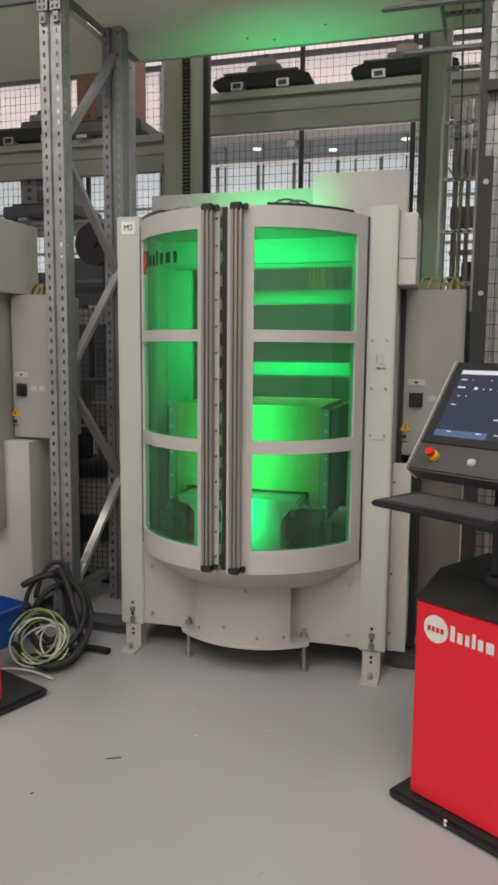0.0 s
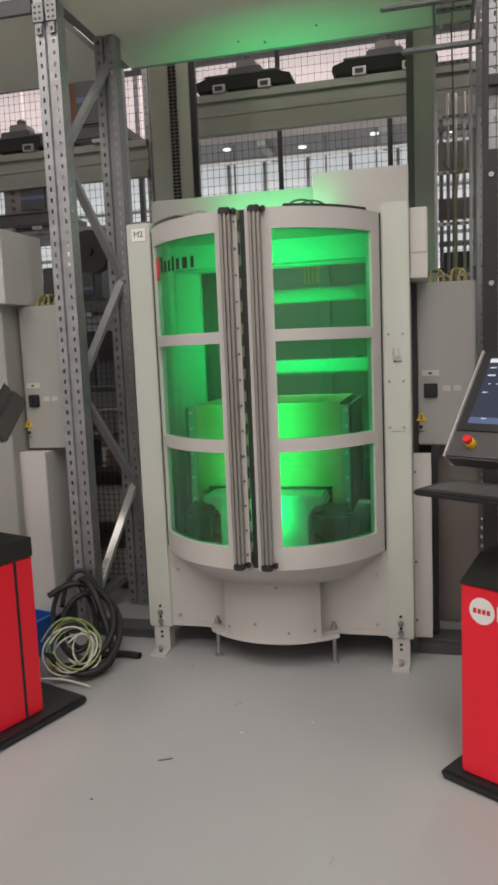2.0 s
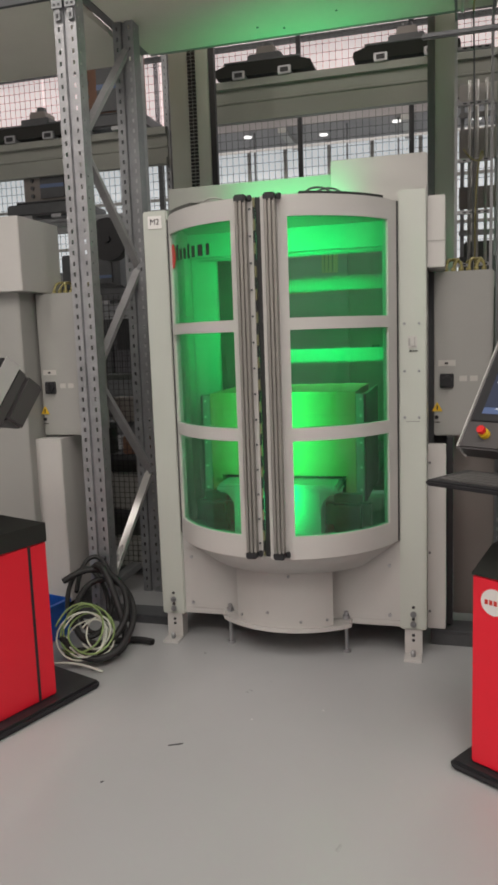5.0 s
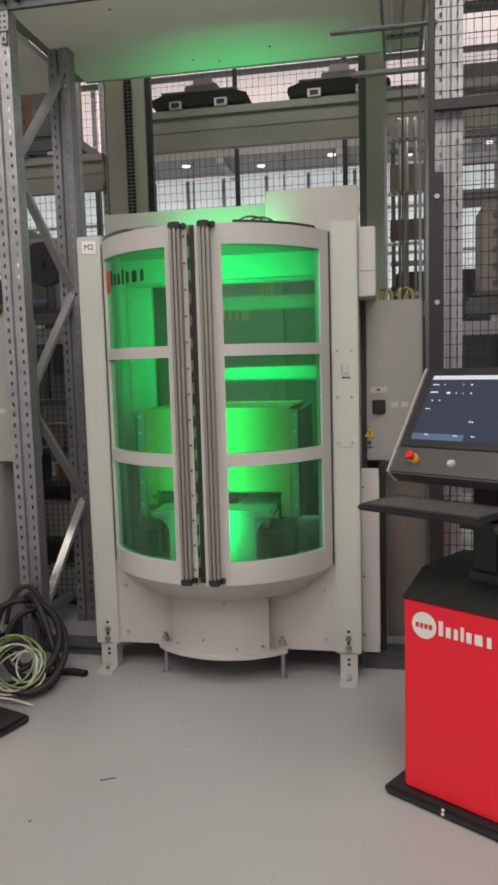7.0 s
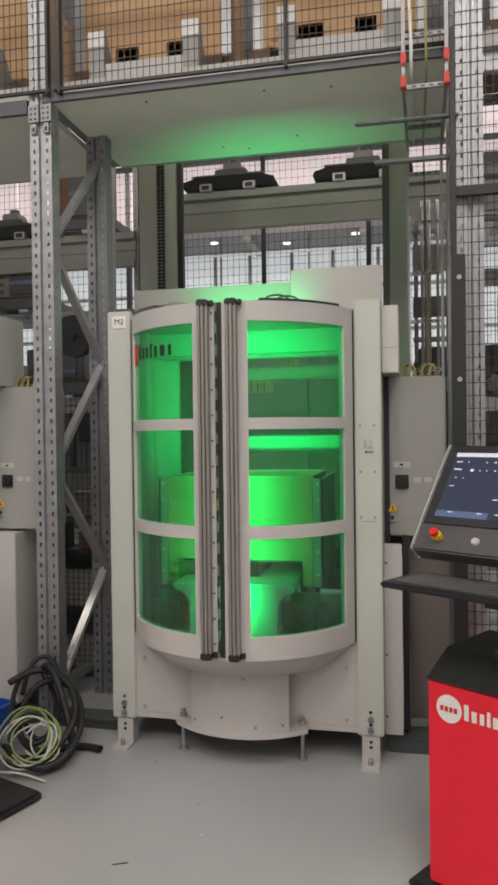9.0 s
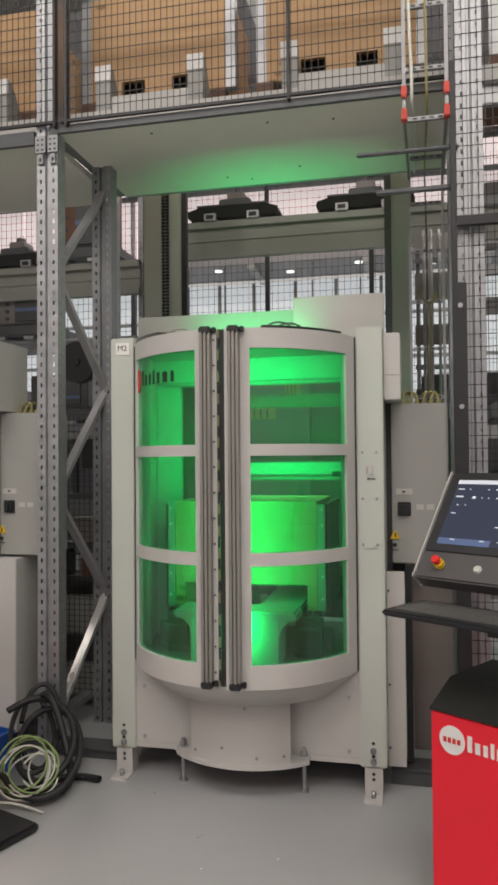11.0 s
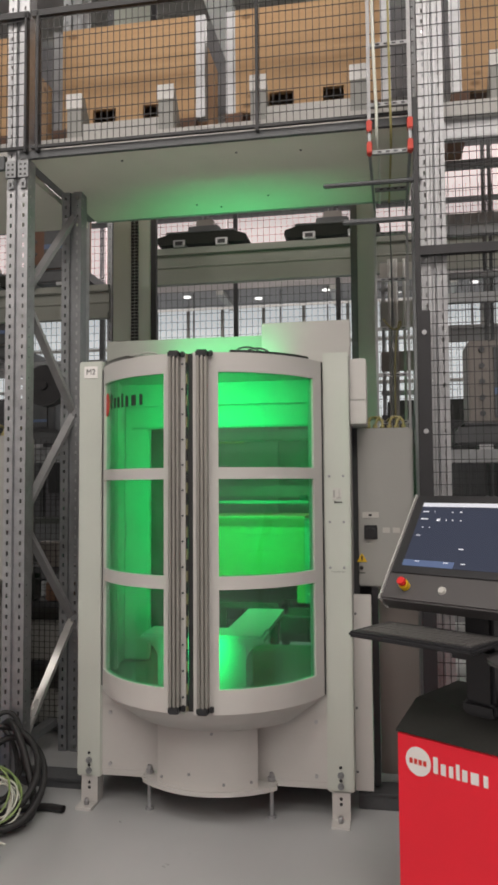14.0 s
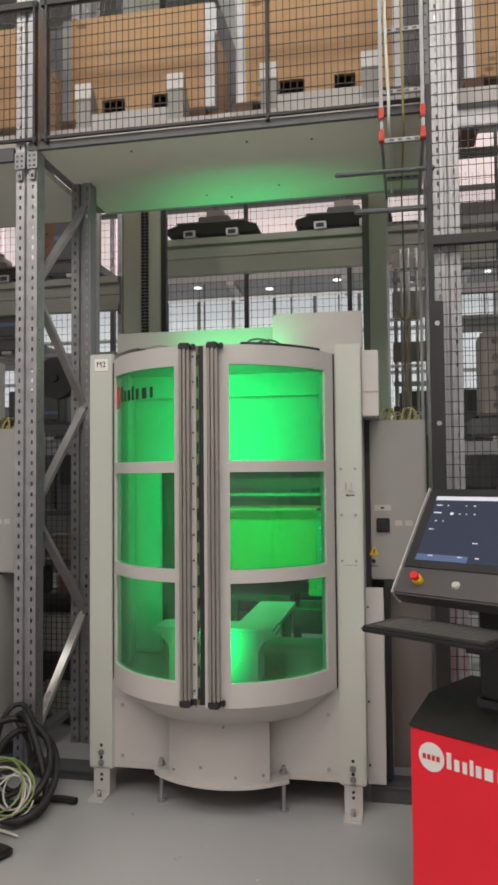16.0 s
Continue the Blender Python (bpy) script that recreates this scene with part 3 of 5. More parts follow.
    part("box_seam", boxes((0.709, 0.787, 0.0375, 0.04, 1.985, 1.989)), M_CAB, sb)
    part("side_panel", boxes((0.708, 0.794, 0.10, 0.13, 0.11, 1.04), bevel=0.003), M_WHITE, st)
    for z in (0.95, 0.5, 0.2):
        b = bmesh.new()
        cyl(b, (0.718, 0.101, z), (0.718, 0.095, z), 0.006, 8)
        part("screw", b, M_STEEL, st)
    return st


station = build_station()


def control_cabinet(dx, group):
    cab = thing("control_cabinet", "light grey steel control cabinet with rotary switch and warning sign", "control cabinet", pose(dx, 0, 0), group)
    body = part("body", boxes((0.735, 1.012, 0.24, 0.52, 1.062, 1.862), bevel=0.006), M_CAB, cab)
    sw = part("switch_plate", boxes((0.763, 0.829, 0.230, 0.24, 1.30, 1.37), bevel=0.003), M_BLACK, cab, "black rotary main switch")
    b = bmesh.new()
    cyl(b, (0.796, 0.23, 1.335), (0.796, 0.216, 1.335), 0.024, 18)
    box(b, 0.789, 0.803, 0.205, 0.217, 1.31, 1.36, bevel=0.002)
    part("knob", b, M_BLACK, sw)
    part("label_strip", boxes((0.755, 0.837, 0.237, 0.24, 1.407, 1.436)), M_LABEL, cab)
    part("print", boxes((0.786, 0.802, 0.2355, 0.237, 1.416, 1.426)), M_BLACK_P, cab)
    for x in (0.855, 0.905):
        part("label_strip", boxes((x, x + 0.036, 0.2385, 0.24, 1.332, 1.358)), M_LABEL, cab)
    b = bmesh.new()
    v = [b.verts.new((0.75 + 0.026 * sx, y, 1.185 + z)) for y in (0.236, 0.24) for sx, z in ((-1, 0), (1, 0), (0, 0.046))]
    for q in ((0, 1, 2), (5, 4, 3), (0, 3, 4, 1), (1, 4, 5, 2), (2, 5, 3, 0)):
        b.faces.new([v[i] for i in q])
    tri = part("warning_sign", b, M_YELLOW, cab, "yellow warning triangle")
    part("bolt_mark", boxes((0.747, 0.753, 0.2345, 0.236, 1.193, 1.215)), M_BLACK_P, tri)
    b = bmesh.new()
    cyl(b, (0.747, 0.24, 1.155), (0.747, 0.235, 1.155), 0.010, 12)
    part("lock", b, M_BLACK, cab)
    part("print", boxes((0.735, 0.765, 0.237, 0.24, 1.128, 1.132)), M_BLACK_P, cab)
    for i in range(6):
        x = 0.79 + i * 0.036
        b = bmesh.new()
        cyl(b, (x, 0.36, 1.862), (x, 0.36, 1.885), 0.012, 10)
        part("cable_gland", b, M_CABLE_Y, cab)
        me = tube_mesh("gland_cable", [(x, 0.36, 1.88), (x + 0.01, 0.37, 1.93), (x + 0.05 * math.sin(i * 2.1), 0.40, 1.945), (x + 0.09 * math.sin(i * 2.1 + 1), 0.50, 1.92)], 0.007, M_CABLE_Y)
        part("gland_cable", me, M_CABLE_Y, cab)
    return cab


control_cabinet(0, "station control cabinets")
control_cabinet(-2.18, "station control cabinets")


def service_panel(dx):
    sp = thing("service_panel", "beige sheet metal door below the control cabinet", "service panel", pose(dx, 0, 0), "service panels")
    part("panel", boxes((0.83, 1.03, 0.36, 0.39, 0.10, 1.06), bevel=0.004), M_BEIGE, sp)
    # black solid standing in for the dark gap beside the panel
    part("edge", boxes((0.796, 0.828, 0.20, 0.39, 0.10, 1.06)), M_BLACK, sp)
    return sp


service_panel(0)

# neighbouring station beyond the rack frame
nb = thing("neighbour_station", "light grey side of a neighbouring loading station", "loading station")
part("junction_box", boxes((-1.80, -1.395, 0.04, 0.46, 1.868, 2.26), bevel=0.004), M_WHITE, nb)
part("side_body", boxes((-2.1, -1.46, 0.10, 0.5, 0.55, 2.0), bevel=0.004), M_CAB, nb)
part("lower_body", boxes((-2.1, -1.30, 0.16, 0.6, 0.10, 1.05), bevel=0.004), M_WHITE, nb)


# ---- moving load and shutter ----
def build_box(name, label, w, h, d, leg, m, group="", notch=0.07, boards=3):
    """Pine crate of glued boards, origin at the bottom centre of the front."""
    bx = thing(name, label, "wooden crate", m, group)
    z0, z1 = leg, leg + h
    f = bmesh.new()
    for k in range(boards - 1):
        a, c = (z0 + notch + (z1 - z0 - notch) * q / boards for q in (k, k + 1))
        part("front_board", boxes((-w / 2, w / 2, 0, 0.03, a, c - 0.001)), M_WOOD, bx)
    box(f, -w / 2, w / 2, 0, 0.03, z1 - (z1 - z0 - notch) / boards, z1)
    for x0, x1 in ((-w / 2, -0.217), (-0.075, 0.09), (0.205, w / 2)):
        if notch:
            box(f, x0, x1, 0, 0.03, z0, z0 + notch)
    part("front_board", f, M_WOOD, bx)
    part("back_board", boxes((-w / 2, w / 2, d - 0.03, d, z0, z1), bevel=0.002), M_WOOD, bx)
    part("side_board", boxes((-w / 2, -w / 2 + 0.03, 0.031, d - 0.031, z0, z1), bevel=0.002), M_WOOD, bx)
    part("side_board", boxes((w / 2 - 0.03, w / 2, 0.031, d - 0.031, z0, z1), bevel=0.002), M_WOOD, bx)
    part("lid", boxes((-w / 2, w / 2, 0, d, z1, z1 + 0.012)), M_WOOD, bx)
    part("bottom_board", boxes((-w / 2 + 0.031, w / 2 - 0.031, 0.032, d - 0.032, z0 + 0.0, z0 + 0.02)), M_BROWN, bx)
    return bx


load = build_box("wooden_crate", "pale pine crate with grey metal corners on the pallet support", 0.73, 0.40, 0.60, 0.125, pose(0.01, 0.0, 0.77), notch=0, boards=4)
for x0, x1 in ((-0.415, -0.367), (0.367, 0.415)):
    b = boxes((x0, x1, 0.0, 0.012, 0.0, 0.525), (x0 if x0 < 0 else x1 - 0.01, x0 + 0.01 if x0 < 0 else x1, 0.0, 0.6, 0.0, 0.525))
    br = part("corner_bracket", b, M_CAB, load, "grey sheet metal corner")
    for z in (0.06, 0.17, 0.29, 0.42, 0.5):
        q = bmesh.new()
        cyl(q, ((x0 + x1) / 2, 0, z), ((x0 + x1) / 2, -0.006, z), 0.006, 8)
        part("screw", q, M_WHITE_P, br)
for x0 in (-0.365, 0.315):
    part("leg_board", boxes((x0, x0 + 0.05, 0.0, 0.6, 0.0, 0.124), bevel=0.002), M_WOOD, load)
for z0, z1 in ((1.068, 1.148), (0.645, 0.728)):
    part("cross_bar", boxes((-0.448, 0.458, 0.86, 0.915, z0, z1), bevel=0.01), M_CAB, load, "grey cross bar of the transfer frame")
for x in (-0.47, 0.46):
    part("frame_leg", boxes((x, x + 0.02, 0.88, 0.92, 0.0, 1.062)), M_DARKG, load)
    part("frame_arm", boxes((x, x + 0.03, 0.60, 0.92, 0.02, 0.06)), M_DARKG, load)
part("slot_plate", boxes((-0.30, 0.30, 0.04, 0.58, 0.110, 0.124)), M_BLACK, load, "dark steel plate under the crate")

carriage = thing("transfer_carriage", "dark rounded drive housings that slide under the crate", "transfer carriage", pose(0, 0, 0))
for x0, x1 in ((0.235, 0.455), (-0.415, -0.21)):
    hs = part("drive_housing", boxes((x0, x1, -0.135, -0.004, 0.632, 0.825), bevel=0.045), M_HOUS, carriage, "dark rounded housing")
    part("cover_plate", boxes((x0 + 0.05, x1 - 0.05, -0.139, -0.1355, 0.68, 0.77)), M_DARKG, hs)
    part("slide_rail", boxes((x0 + 0.03, x0 + 0.07, -0.004, 0.62, 0.632, 0.70)), M_DARKG, carriage)

table = thing("transfer_table", "dark steel transfer table behind the loading station", "transfer table")
part("table_top", boxes((-0.19, 0.21, 1.06, 1.70, 0.80, 0.838), (-0.42, 0.44, 1.24, 1.64, 0.827, 0.837), bevel=0.002), M_DARKG, table)
for x in (-0.18, 0.15):
    for y in (1.08, 1.63):
        part("leg", boxes((x, x + 0.05, y, y + 0.05, 0.0, 0.80)), M_DARKG, table)

shutter = thing("roller_shutter", "pale slatted shutter that closes the loading opening from above", "roller shutter", pose(0, 0, 0))
SLAT = finish(boxes((-0.50, 0.545, 0, 0.011, 0.0001, 0.0258), bevel=0.0006), M_WHITE)
part("bottom_bar", boxes((-0.50, 0.545, 0.330, 0.345, -0.012, 0.0)), M_CAB, shutter)
upper = part("upper_section", boxes((-0.50, 0.545, 0.352, 0.356, 0.0, 0.235)), M_WHITE, shutter)
for i in range(9):
    o = part("slat", SLAT, None, shutter)
    o.location = (0, 0.332, i * 0.026)
    o = part("slat", SLAT, None, upper)
    o.location = (0, 0.3565, i * 0.026)


# ---- operator consoles ----
def build_console(m, group):
    c = thing("operator_console", "red pedestal console with tilted touch screen and keyboard", "operator console", m, group)
    part("base_plate", boxes((-0.325, 0.325, -0.26, 0.42, 0.0, 0.038), bevel=0.012), M_BLACK, c)
    ped = part("pedestal", boxes((-0.26, 0.26, -0.22, 0.22, 0.04, 0.738), bevel=0.006), M_RED, c, "red painted pedestal box")
    part("side_seam", boxes((0.2585, 0.2615, 0.120, 0.134, 0.045, 0.735)), M_BLACK, ped)
    b = bmesh.new()
    prof = [(-0.222, 0.738), (-0.222, 0.745), (-0.085, 0.82), (0.222, 0.82), (0.222, 0.738)]
    va = [b.verts.new((-0.262, y, z)) for y, z in prof]
    vb = [b.verts.new((0.262, y, z)) for y, z in prof]
    b.faces.new(va)
    b.faces.new(vb[::-1])
    for i in range(5):
        b.faces.new((va[i], vb[i], vb[(i + 1) % 5], va[(i + 1) % 5]))
    part("top_cover", b, M_COVER, c, "black sloping cover")
    # mark: white disc and bars
    b = bmesh.new()
    cyl(b, (-0.178, -0.2205, 0.655), (-0.178, -0.2225, 0.655), 0.047, 32)
    disc = part("logo_disc", b, M_WHITE_P, c)
    part("print", boxes(*[(-0.210 + i * 0.017, -0.198 + i * 0.017, -0.2238, -0.2224, 0.645, 0.662) for i in range(4)]), M_RED_P, disc)
    x = -0.122
    for w, h, dz in ((0.024, 0.052, 0.006), (0.026, 0.036, -0.002), (0.022, 0.036, -0.002), (0.018, 0.048, 0.004), (0.026, 0.036, -0.002), (0.040, 0.036, -0.002), (0.022, 0.036, -0.002)):
        part("logo_bar", boxes((x, x + w * 0.68, -0.2225, -0.2205, 0.652 + dz - h / 2, 0.652 + dz + h / 2)), M_WHITE_P, c)
        x += w + 0.003
    b = bmesh.new()
    cyl(b, (-0.085, -0.262, 0.02), (-0.085, -0.258, 0.02), 0.006, 10)
    cyl(b, (-0.085, -0.262, 0.034), (-0.085, -0.258, 0.034), 0.006, 10)
    part("screw", b, M_WHITE_P, c)
    # column
    part("column", boxes((-0.055, 0.045, -0.12, -0.02, 0.80, 1.24), bevel=0.012), M_BLACK, c)
    part("collar", boxes((-0.065, 0.055, -0.13, -0.01, 0.815, 0.86), bevel=0.01), M_BLACK, c)
    # tilted housing: bottom edge at v -0.22, z 1.18; top edge at v 0.05, z 1.535
    tilt = math.degrees(math.atan2(0.355, 0.27))
    hm = pose(0, -0.22, 1.18, tilt - 0, 0, 0)
    L = math.hypot(0.27, 0.355)
    W = 0.32

    def tilted(bm):
        bmesh.ops.transform(bm, matrix=hm, verts=bm.verts[:])
        return bm
    hs = part("housing", tilted(boxes((-W, W, 0, L, -0.07, 0.0), bevel=0.006)), M_PLASTIC, c, "dark grey monitor housing")
    part("side_edge", tilted(boxes((-W - 0.006, -W, 0, L, -0.07, 0.003))), M_EDGE, hs, "bright aluminium edge")
    part("side_edge", tilted(boxes((W, W + 0.006, 0, L, -0.07, 0.003))), M_EDGE, hs, "bright aluminium edge")
    part("rear_box", tilted(boxes((-W + 0.004, W - 0.004, 0.10, L - 0.002, -0.13, -0.071), (-W + 0.004, W - 0.004, 0.24, L - 0.002, -0.22, -0.131), bevel=0.01)), M_PLASTIC, hs)
    part("bezel", tilted(boxes((-W + 0.01, W - 0.01, 0.105, L - 0.004, 0.0, 0.004), bevel=0.002)), M_BLACK, hs)
    sc = part("screen", tilted(boxes((-W + 0.045, W - 0.045, 0.135, L - 0.04, 0.004, 0.006))), M_SCREEN, c, "lit touch screen")
    part("menu_bar", tilted(boxes((-W + 0.045, W - 0.045, L - 0.057, L - 0.04, 0.006, 0.0066))), M_SCREEN_W, sc)
    part("task_bar", tilted(boxes((-W + 0.045, -0.08, 0.135, 0.16, 0.006, 0.0066))), M_SCREEN_B, sc)
    for x, y, w, h in ((-0.265, -0.082, 0.04, 0.008), (-0.22, -0.082, 0.008, 0.006), (-0.15, -0.082, 0.01, 0.006), (-0.12, -0.082, 0.016, 0.008), (-0.265, -0.115, 0.05, 0.010), (-0.20, -0.12, 0.022, 0.018), (-0.165, -0.118, 0.008, 0.008), (-0.14, -0.118, 0.008, 0.008), (-0.11, -0.118, 0.012, 0.008), (-0.25, -0.15, 0.012, 0.007), (-0.22, -0.15, 0.008, 0.007), (-0.262, -0.185, 0.032, 0.006), (-0.08, -0.235, 0.03, 0.007), (-0.23, -0.293, 0.03, 0.007), (-0.12, -0.293, 0.03, 0.007), (-0.055, -0.293, 0.025, 0.007)):
        part("text_bar", tilted(boxes((x, x + w * 0.6, L + y, L + y + h * 0.55, 0.0068, 0.0072))), M_SCREEN_W, sc)
    # emergency stop, key lock
    b = bmesh.new()
    cyl(b, (-0.235, 0.055, 0.0), (-0.235, 0.055, 0.018), 0.0175, 20)
    es = part("stop_collar", tilted(b), M_YELLOW, c, "yellow collar")
    b = bmesh.new()
    cyl(b, (-0.235, 0.055, 0.022), (-0.235, 0.055, 0.034), 0.012, 16)
    cyl(b, (-0.235, 0.055, 0.032), (-0.235, 0.055, 0.042), 0.0155, 20, 0.0135)
    part("stop_button", tilted(b), M_ESTOP, es, "red emergency stop button")
    b = bmesh.new()
    cyl(b, (-0.095, 0.052, 0.0), (-0.095, 0.052, 0.008), 0.015, 16, 0.011)
    part("selector", tilted(b), M_LABEL, c, "white plastic cap")
    # keyboard tray and keys
    kt = part("keyboard_tray", boxes((-0.352, 0.10, -0.37, -0.12, 1.064, 1.084), bevel=0.007), M_BLACK, c, "dark tray")
    for r in range(5):
        for k in range(15):
            x = -0.325 + k * 0.0265 + r * 0.004
            y = -0.335 + r * 0.036
            ob = bpy.data.objects.new("key", KEY)
            scene.collection.objects.link(ob)
            ob.parent = kt
            ob.location = (x + 0.008, y, 1.084)
    b = bmesh.new()
    cyl(b, (0.20, -0.20, 1.03), (0.20, -0.20, 1.042), 0.125, 28)
    part("mouse_tray", b, M_PLASTIC, c, "round grey mouse tray")
    part("tray_arm", boxes((-0.08, 0.22, -0.16, -0.08, 1.0, 1.03)), M_BLACK, c)
    return c


KEY = finish(boxes((0, 0.0235, 0, 0.0315, 0, 0.004)), M_KEY)
build_console(pose(1.229, -0.902, 0, 0, 0, -33), "operator consoles")
build_console(pose(-1.19, -0.89, 0, 0, 0, -20), "operator consoles")


# ---- storage rack in front row ----
def perforated(bm, o, ux, w, z0, z1, cols, pitch=0.0565, hw=0.011, hh=0.022):
    """A sheet from o along ux of width w, with columns of slots left open."""
    ux = Vector(ux)
    xs = [0.0]
    for c in cols:
        xs += [c - hw / 2, c + hw / 2]
    xs.append(w)
    n = int((z1 - z0) / pitch)
    zs = [z0]
    for i in range(n):
        zs += [z0 + i * pitch + (pitch - hh) / 2, z0 + i * pitch + (pitch + hh) / 2]
    zs.append(z1)
    g = [[bm.verts.new(Vector(o) + ux * x + Vector((0, 0, z))) for z in zs] for x in xs]
    for i in range(len(xs) - 1):
        for j in range(len(zs) - 1):
            if i % 2 and j % 2:
                continue
            bm.faces.new((g[i][j], g[i + 1][j], g[i + 1][j + 1], g[i][j + 1]))


def upright_mesh(w, d, z1, mat, sgn=1):
    """Open profile seen from the front: two slotted faces with a groove, slotted flanks going back."""
    b = bmesh.new()
    perforated(b, (-w / 2, 0, 0), (1, 0, 0), w * 0.40, 0, z1, [w * 0.2])
    perforated(b, (w * 0.10, 0, 0), (1, 0, 0), w * 0.40, 0, z1, [w * 0.2])
    for x in (-w * 0.10, w * 0.10):
        v = [b.verts.new(p) for p in ((x, 0, 0), (x * 0.7, 0.018, 0), (x * 0.7, 0.018, z1), (x, 0, z1))]
        b.faces.new(v)
    v = [b.verts.new(p) for p in ((-w * 0.07, 0.018, 0), (w * 0.07, 0.018, 0), (w * 0.07, 0.018, z1), (-w * 0.07, 0.018, z1))]
    b.faces.new(v)
    perforated(b, (-w / 2, 0, 0), (0, 1, 0), d, 0, z1, [d * 0.35], hw=0.007, hh=0.009)
    perforated(b, (w / 2, 0, 0), (0, 1, 0), d, 0, z1, [d * 0.35], hw=0.007, hh=0.009)
    for s in (-1, 1):
        v = [b.verts.new(p) for p in ((s * w / 2, d, 0), (s * w * 0.3, d, 0), (s * w * 0.3, d, z1), (s * w / 2, d, z1))]
        b.faces.new(v)
    bmesh.ops.remove_doubles(b, verts=b.verts[:], dist=0.0005)
    return finish(b, mat)


UP = upright_mesh(0.125, 0.09, 6.2, M_GALV)
UP_D = upright_mesh(0.125, 0.09, 6.2, M_GALV_D)


def rack_frame(x, y, depth, rear_dx=0.0, phase=0, braced=True, top=5.6):
    fr = thing("storage_rack", "galvanised slotted rack frame with diagonal braces", "storage rack", pose(x, y, 0), "storage rack frames")
    part("upright", UP, None, fr)
    o = part("upright", UP_D, None, fr)
    o.location = (rear_dx, depth, 0)
    b = boxes((-0.08, 0.08, -0.02, 0.12, 0, 0.008))
    part("foot_plate", b, M_GALV_D, fr)
    zs = [0.16]
    while zs[-1] < top:
        zs.append(zs[-1] + 0.62)
    part("brace", boxes((-0.03, 0.03, 0.06, depth, 0.15, 0.19)), M_GALV_D, fr)
    for i, (a, c) in enumerate(zip(zs, zs[1:]) if braced else ()):
        b = bmesh.new()
        p, q = (0.01, 0.06, a), (0.01 + rear_dx, depth + 0.03, c)
        if (i + phase) % 2:
            p, q = (0.01 + rear_dx, depth + 0.03, a), (0.01, 0.06, c)
        beam(b, p, q, 0.028, 0.045, (1, 0, 0))
        # lowest brace takes a brighter metal to hold its strong reflection
        part("brace", b, M_EDGE if i == 0 else M_LADDER, fr)
    return fr


rack_frame(-1.112, 0.17, 0.50, 0.10, top=2.9)
rack_frame(1.13, 0.17, 0.95)
rack_frame(-3.3, 0.17, 0.50)
rack_frame(-1.21, 1.2, 1.2, braced=False)

# node plate at the canopy's left front corner
np_ = thing("node_plate", "perforated galvanised joint plate on the upright", "joint plate")
for x in (-1.180, -1.106):
    pl_ = part("plate", boxes((x, x + 0.068, 0.155, 0.163, 3.285, 3.385), (x + 0.016, x + 0.052, 0.156, 0.163, 3.225, 3.285), bevel=0.006), M_GALV_D, np_)
    for k in range(6):
        sx, z = x + 0.014 + 0.026 * (k % 2), 3.30 + 0.028 * (k // 2)
        part("slot", boxes((sx, sx + 0.012, 0.1535, 0.1545, z, z + 0.011)), M_BLACK, pl_)
    part("slot", boxes((x + 0.028, x + 0.040, 0.1545, 0.1555, 3.24, 3.26)), M_BLACK, pl_)

# dark shelving with a mesh front behind the left rack frame
sh_ = thing("low_shelf", "dark steel shelf with wire mesh front behind the rack frame", "shelf")
# dark sheet added to keep the bright background from showing through
part("back_sheet", boxes((-1.95, -0.73, 1.08, 1.10, 0.04, 0.80)), M_HOUS, sh_)
for z in (0.02, 0.42, 0.80, 1.02):
    part("shelf_board", boxes((-1.95, -0.73, 0.94, 1.078, z, z + 0.035), bevel=0.003), M_STEEL, sh_)
for x in (-1.93, -1.45, -0.76):
    part("shelf_post", boxes((x, x + 0.03, 0.90, 0.935, 0, 1.9)), M_STEEL, sh_)
wm = bmesh.new()
for k in range(33):
    box(wm, -1.92 + 0.036 * k, -1.917 + 0.036 * k, 0.885, 0.888, 0.05, 1.88)
for k in range(52):
    box(wm, -1.93, -0.74, 0.8885, 0.8915, 0.05 + 0.036 * k, 0.053 + 0.036 * k)
tagged(part("wire_mesh", wm, M_BLACK, sh_), kind="stuff")
for x, w, h, z, mt in ((-1.60, 0.22, 0.20, 0.837, M_DARKG), (-1.30, 0.16, 0.12, 0.837, M_BROWN), (-1.45, 0.42, 0.24, 0.457, M_CAB), (-1.72, 0.18, 0.24, 0.457, M_COVER), (-0.95, 0.12, 0.10, 0.837, M_GALV_D), (-1.02, 0.24, 0.05, 1.056, M_WHITE), (-1.36, 0.20, 0.16, 1.056, M_BEIGE), (-1.42, 0.30, 0.20, 0.056, M_CAB), (-1.05, 0.26, 0.14, 0.056, M_BEIGE)):
    solid("storage_box", boxes((x, x + w, 0.955, 1.07, z, z + h), bevel=0.008), mt, "dark storage box on the low shelf", "box", "boxes on the low shelf")

# base rails on the floor
for x0, x1, h in ((-3.4, -0.70, 0.04), (0.72, 2.6, 0.07)):
    solid("base_rail", boxes((x0, x1, 0.16, 0.24, 0.0, h - 0.001), (x0, x1, 0.15, 0.30, h, h + 0.014), bevel=0.003), M_STEEL, "dark steel base rail along the floor", "base rail", "base rails")

# ---- canopy over the station ----
can = thing("canopy", "pale sheet metal canopy over the station", "canopy")
part("sheet", boxes((-1.06, 1.06, 0.19, 1.19, 3.40, 3.43)), M_CANOPY, can)
part("front_edge", boxes((-1.10, 1.06, 0.165, 0.19, 3.395, 3.435)), M_STEEL, can, "dark edge profile")
part("rear_edge", boxes((-1.06, 1.06, 1.19, 1.21, 3.395, 3.45)), M_GALV, can)
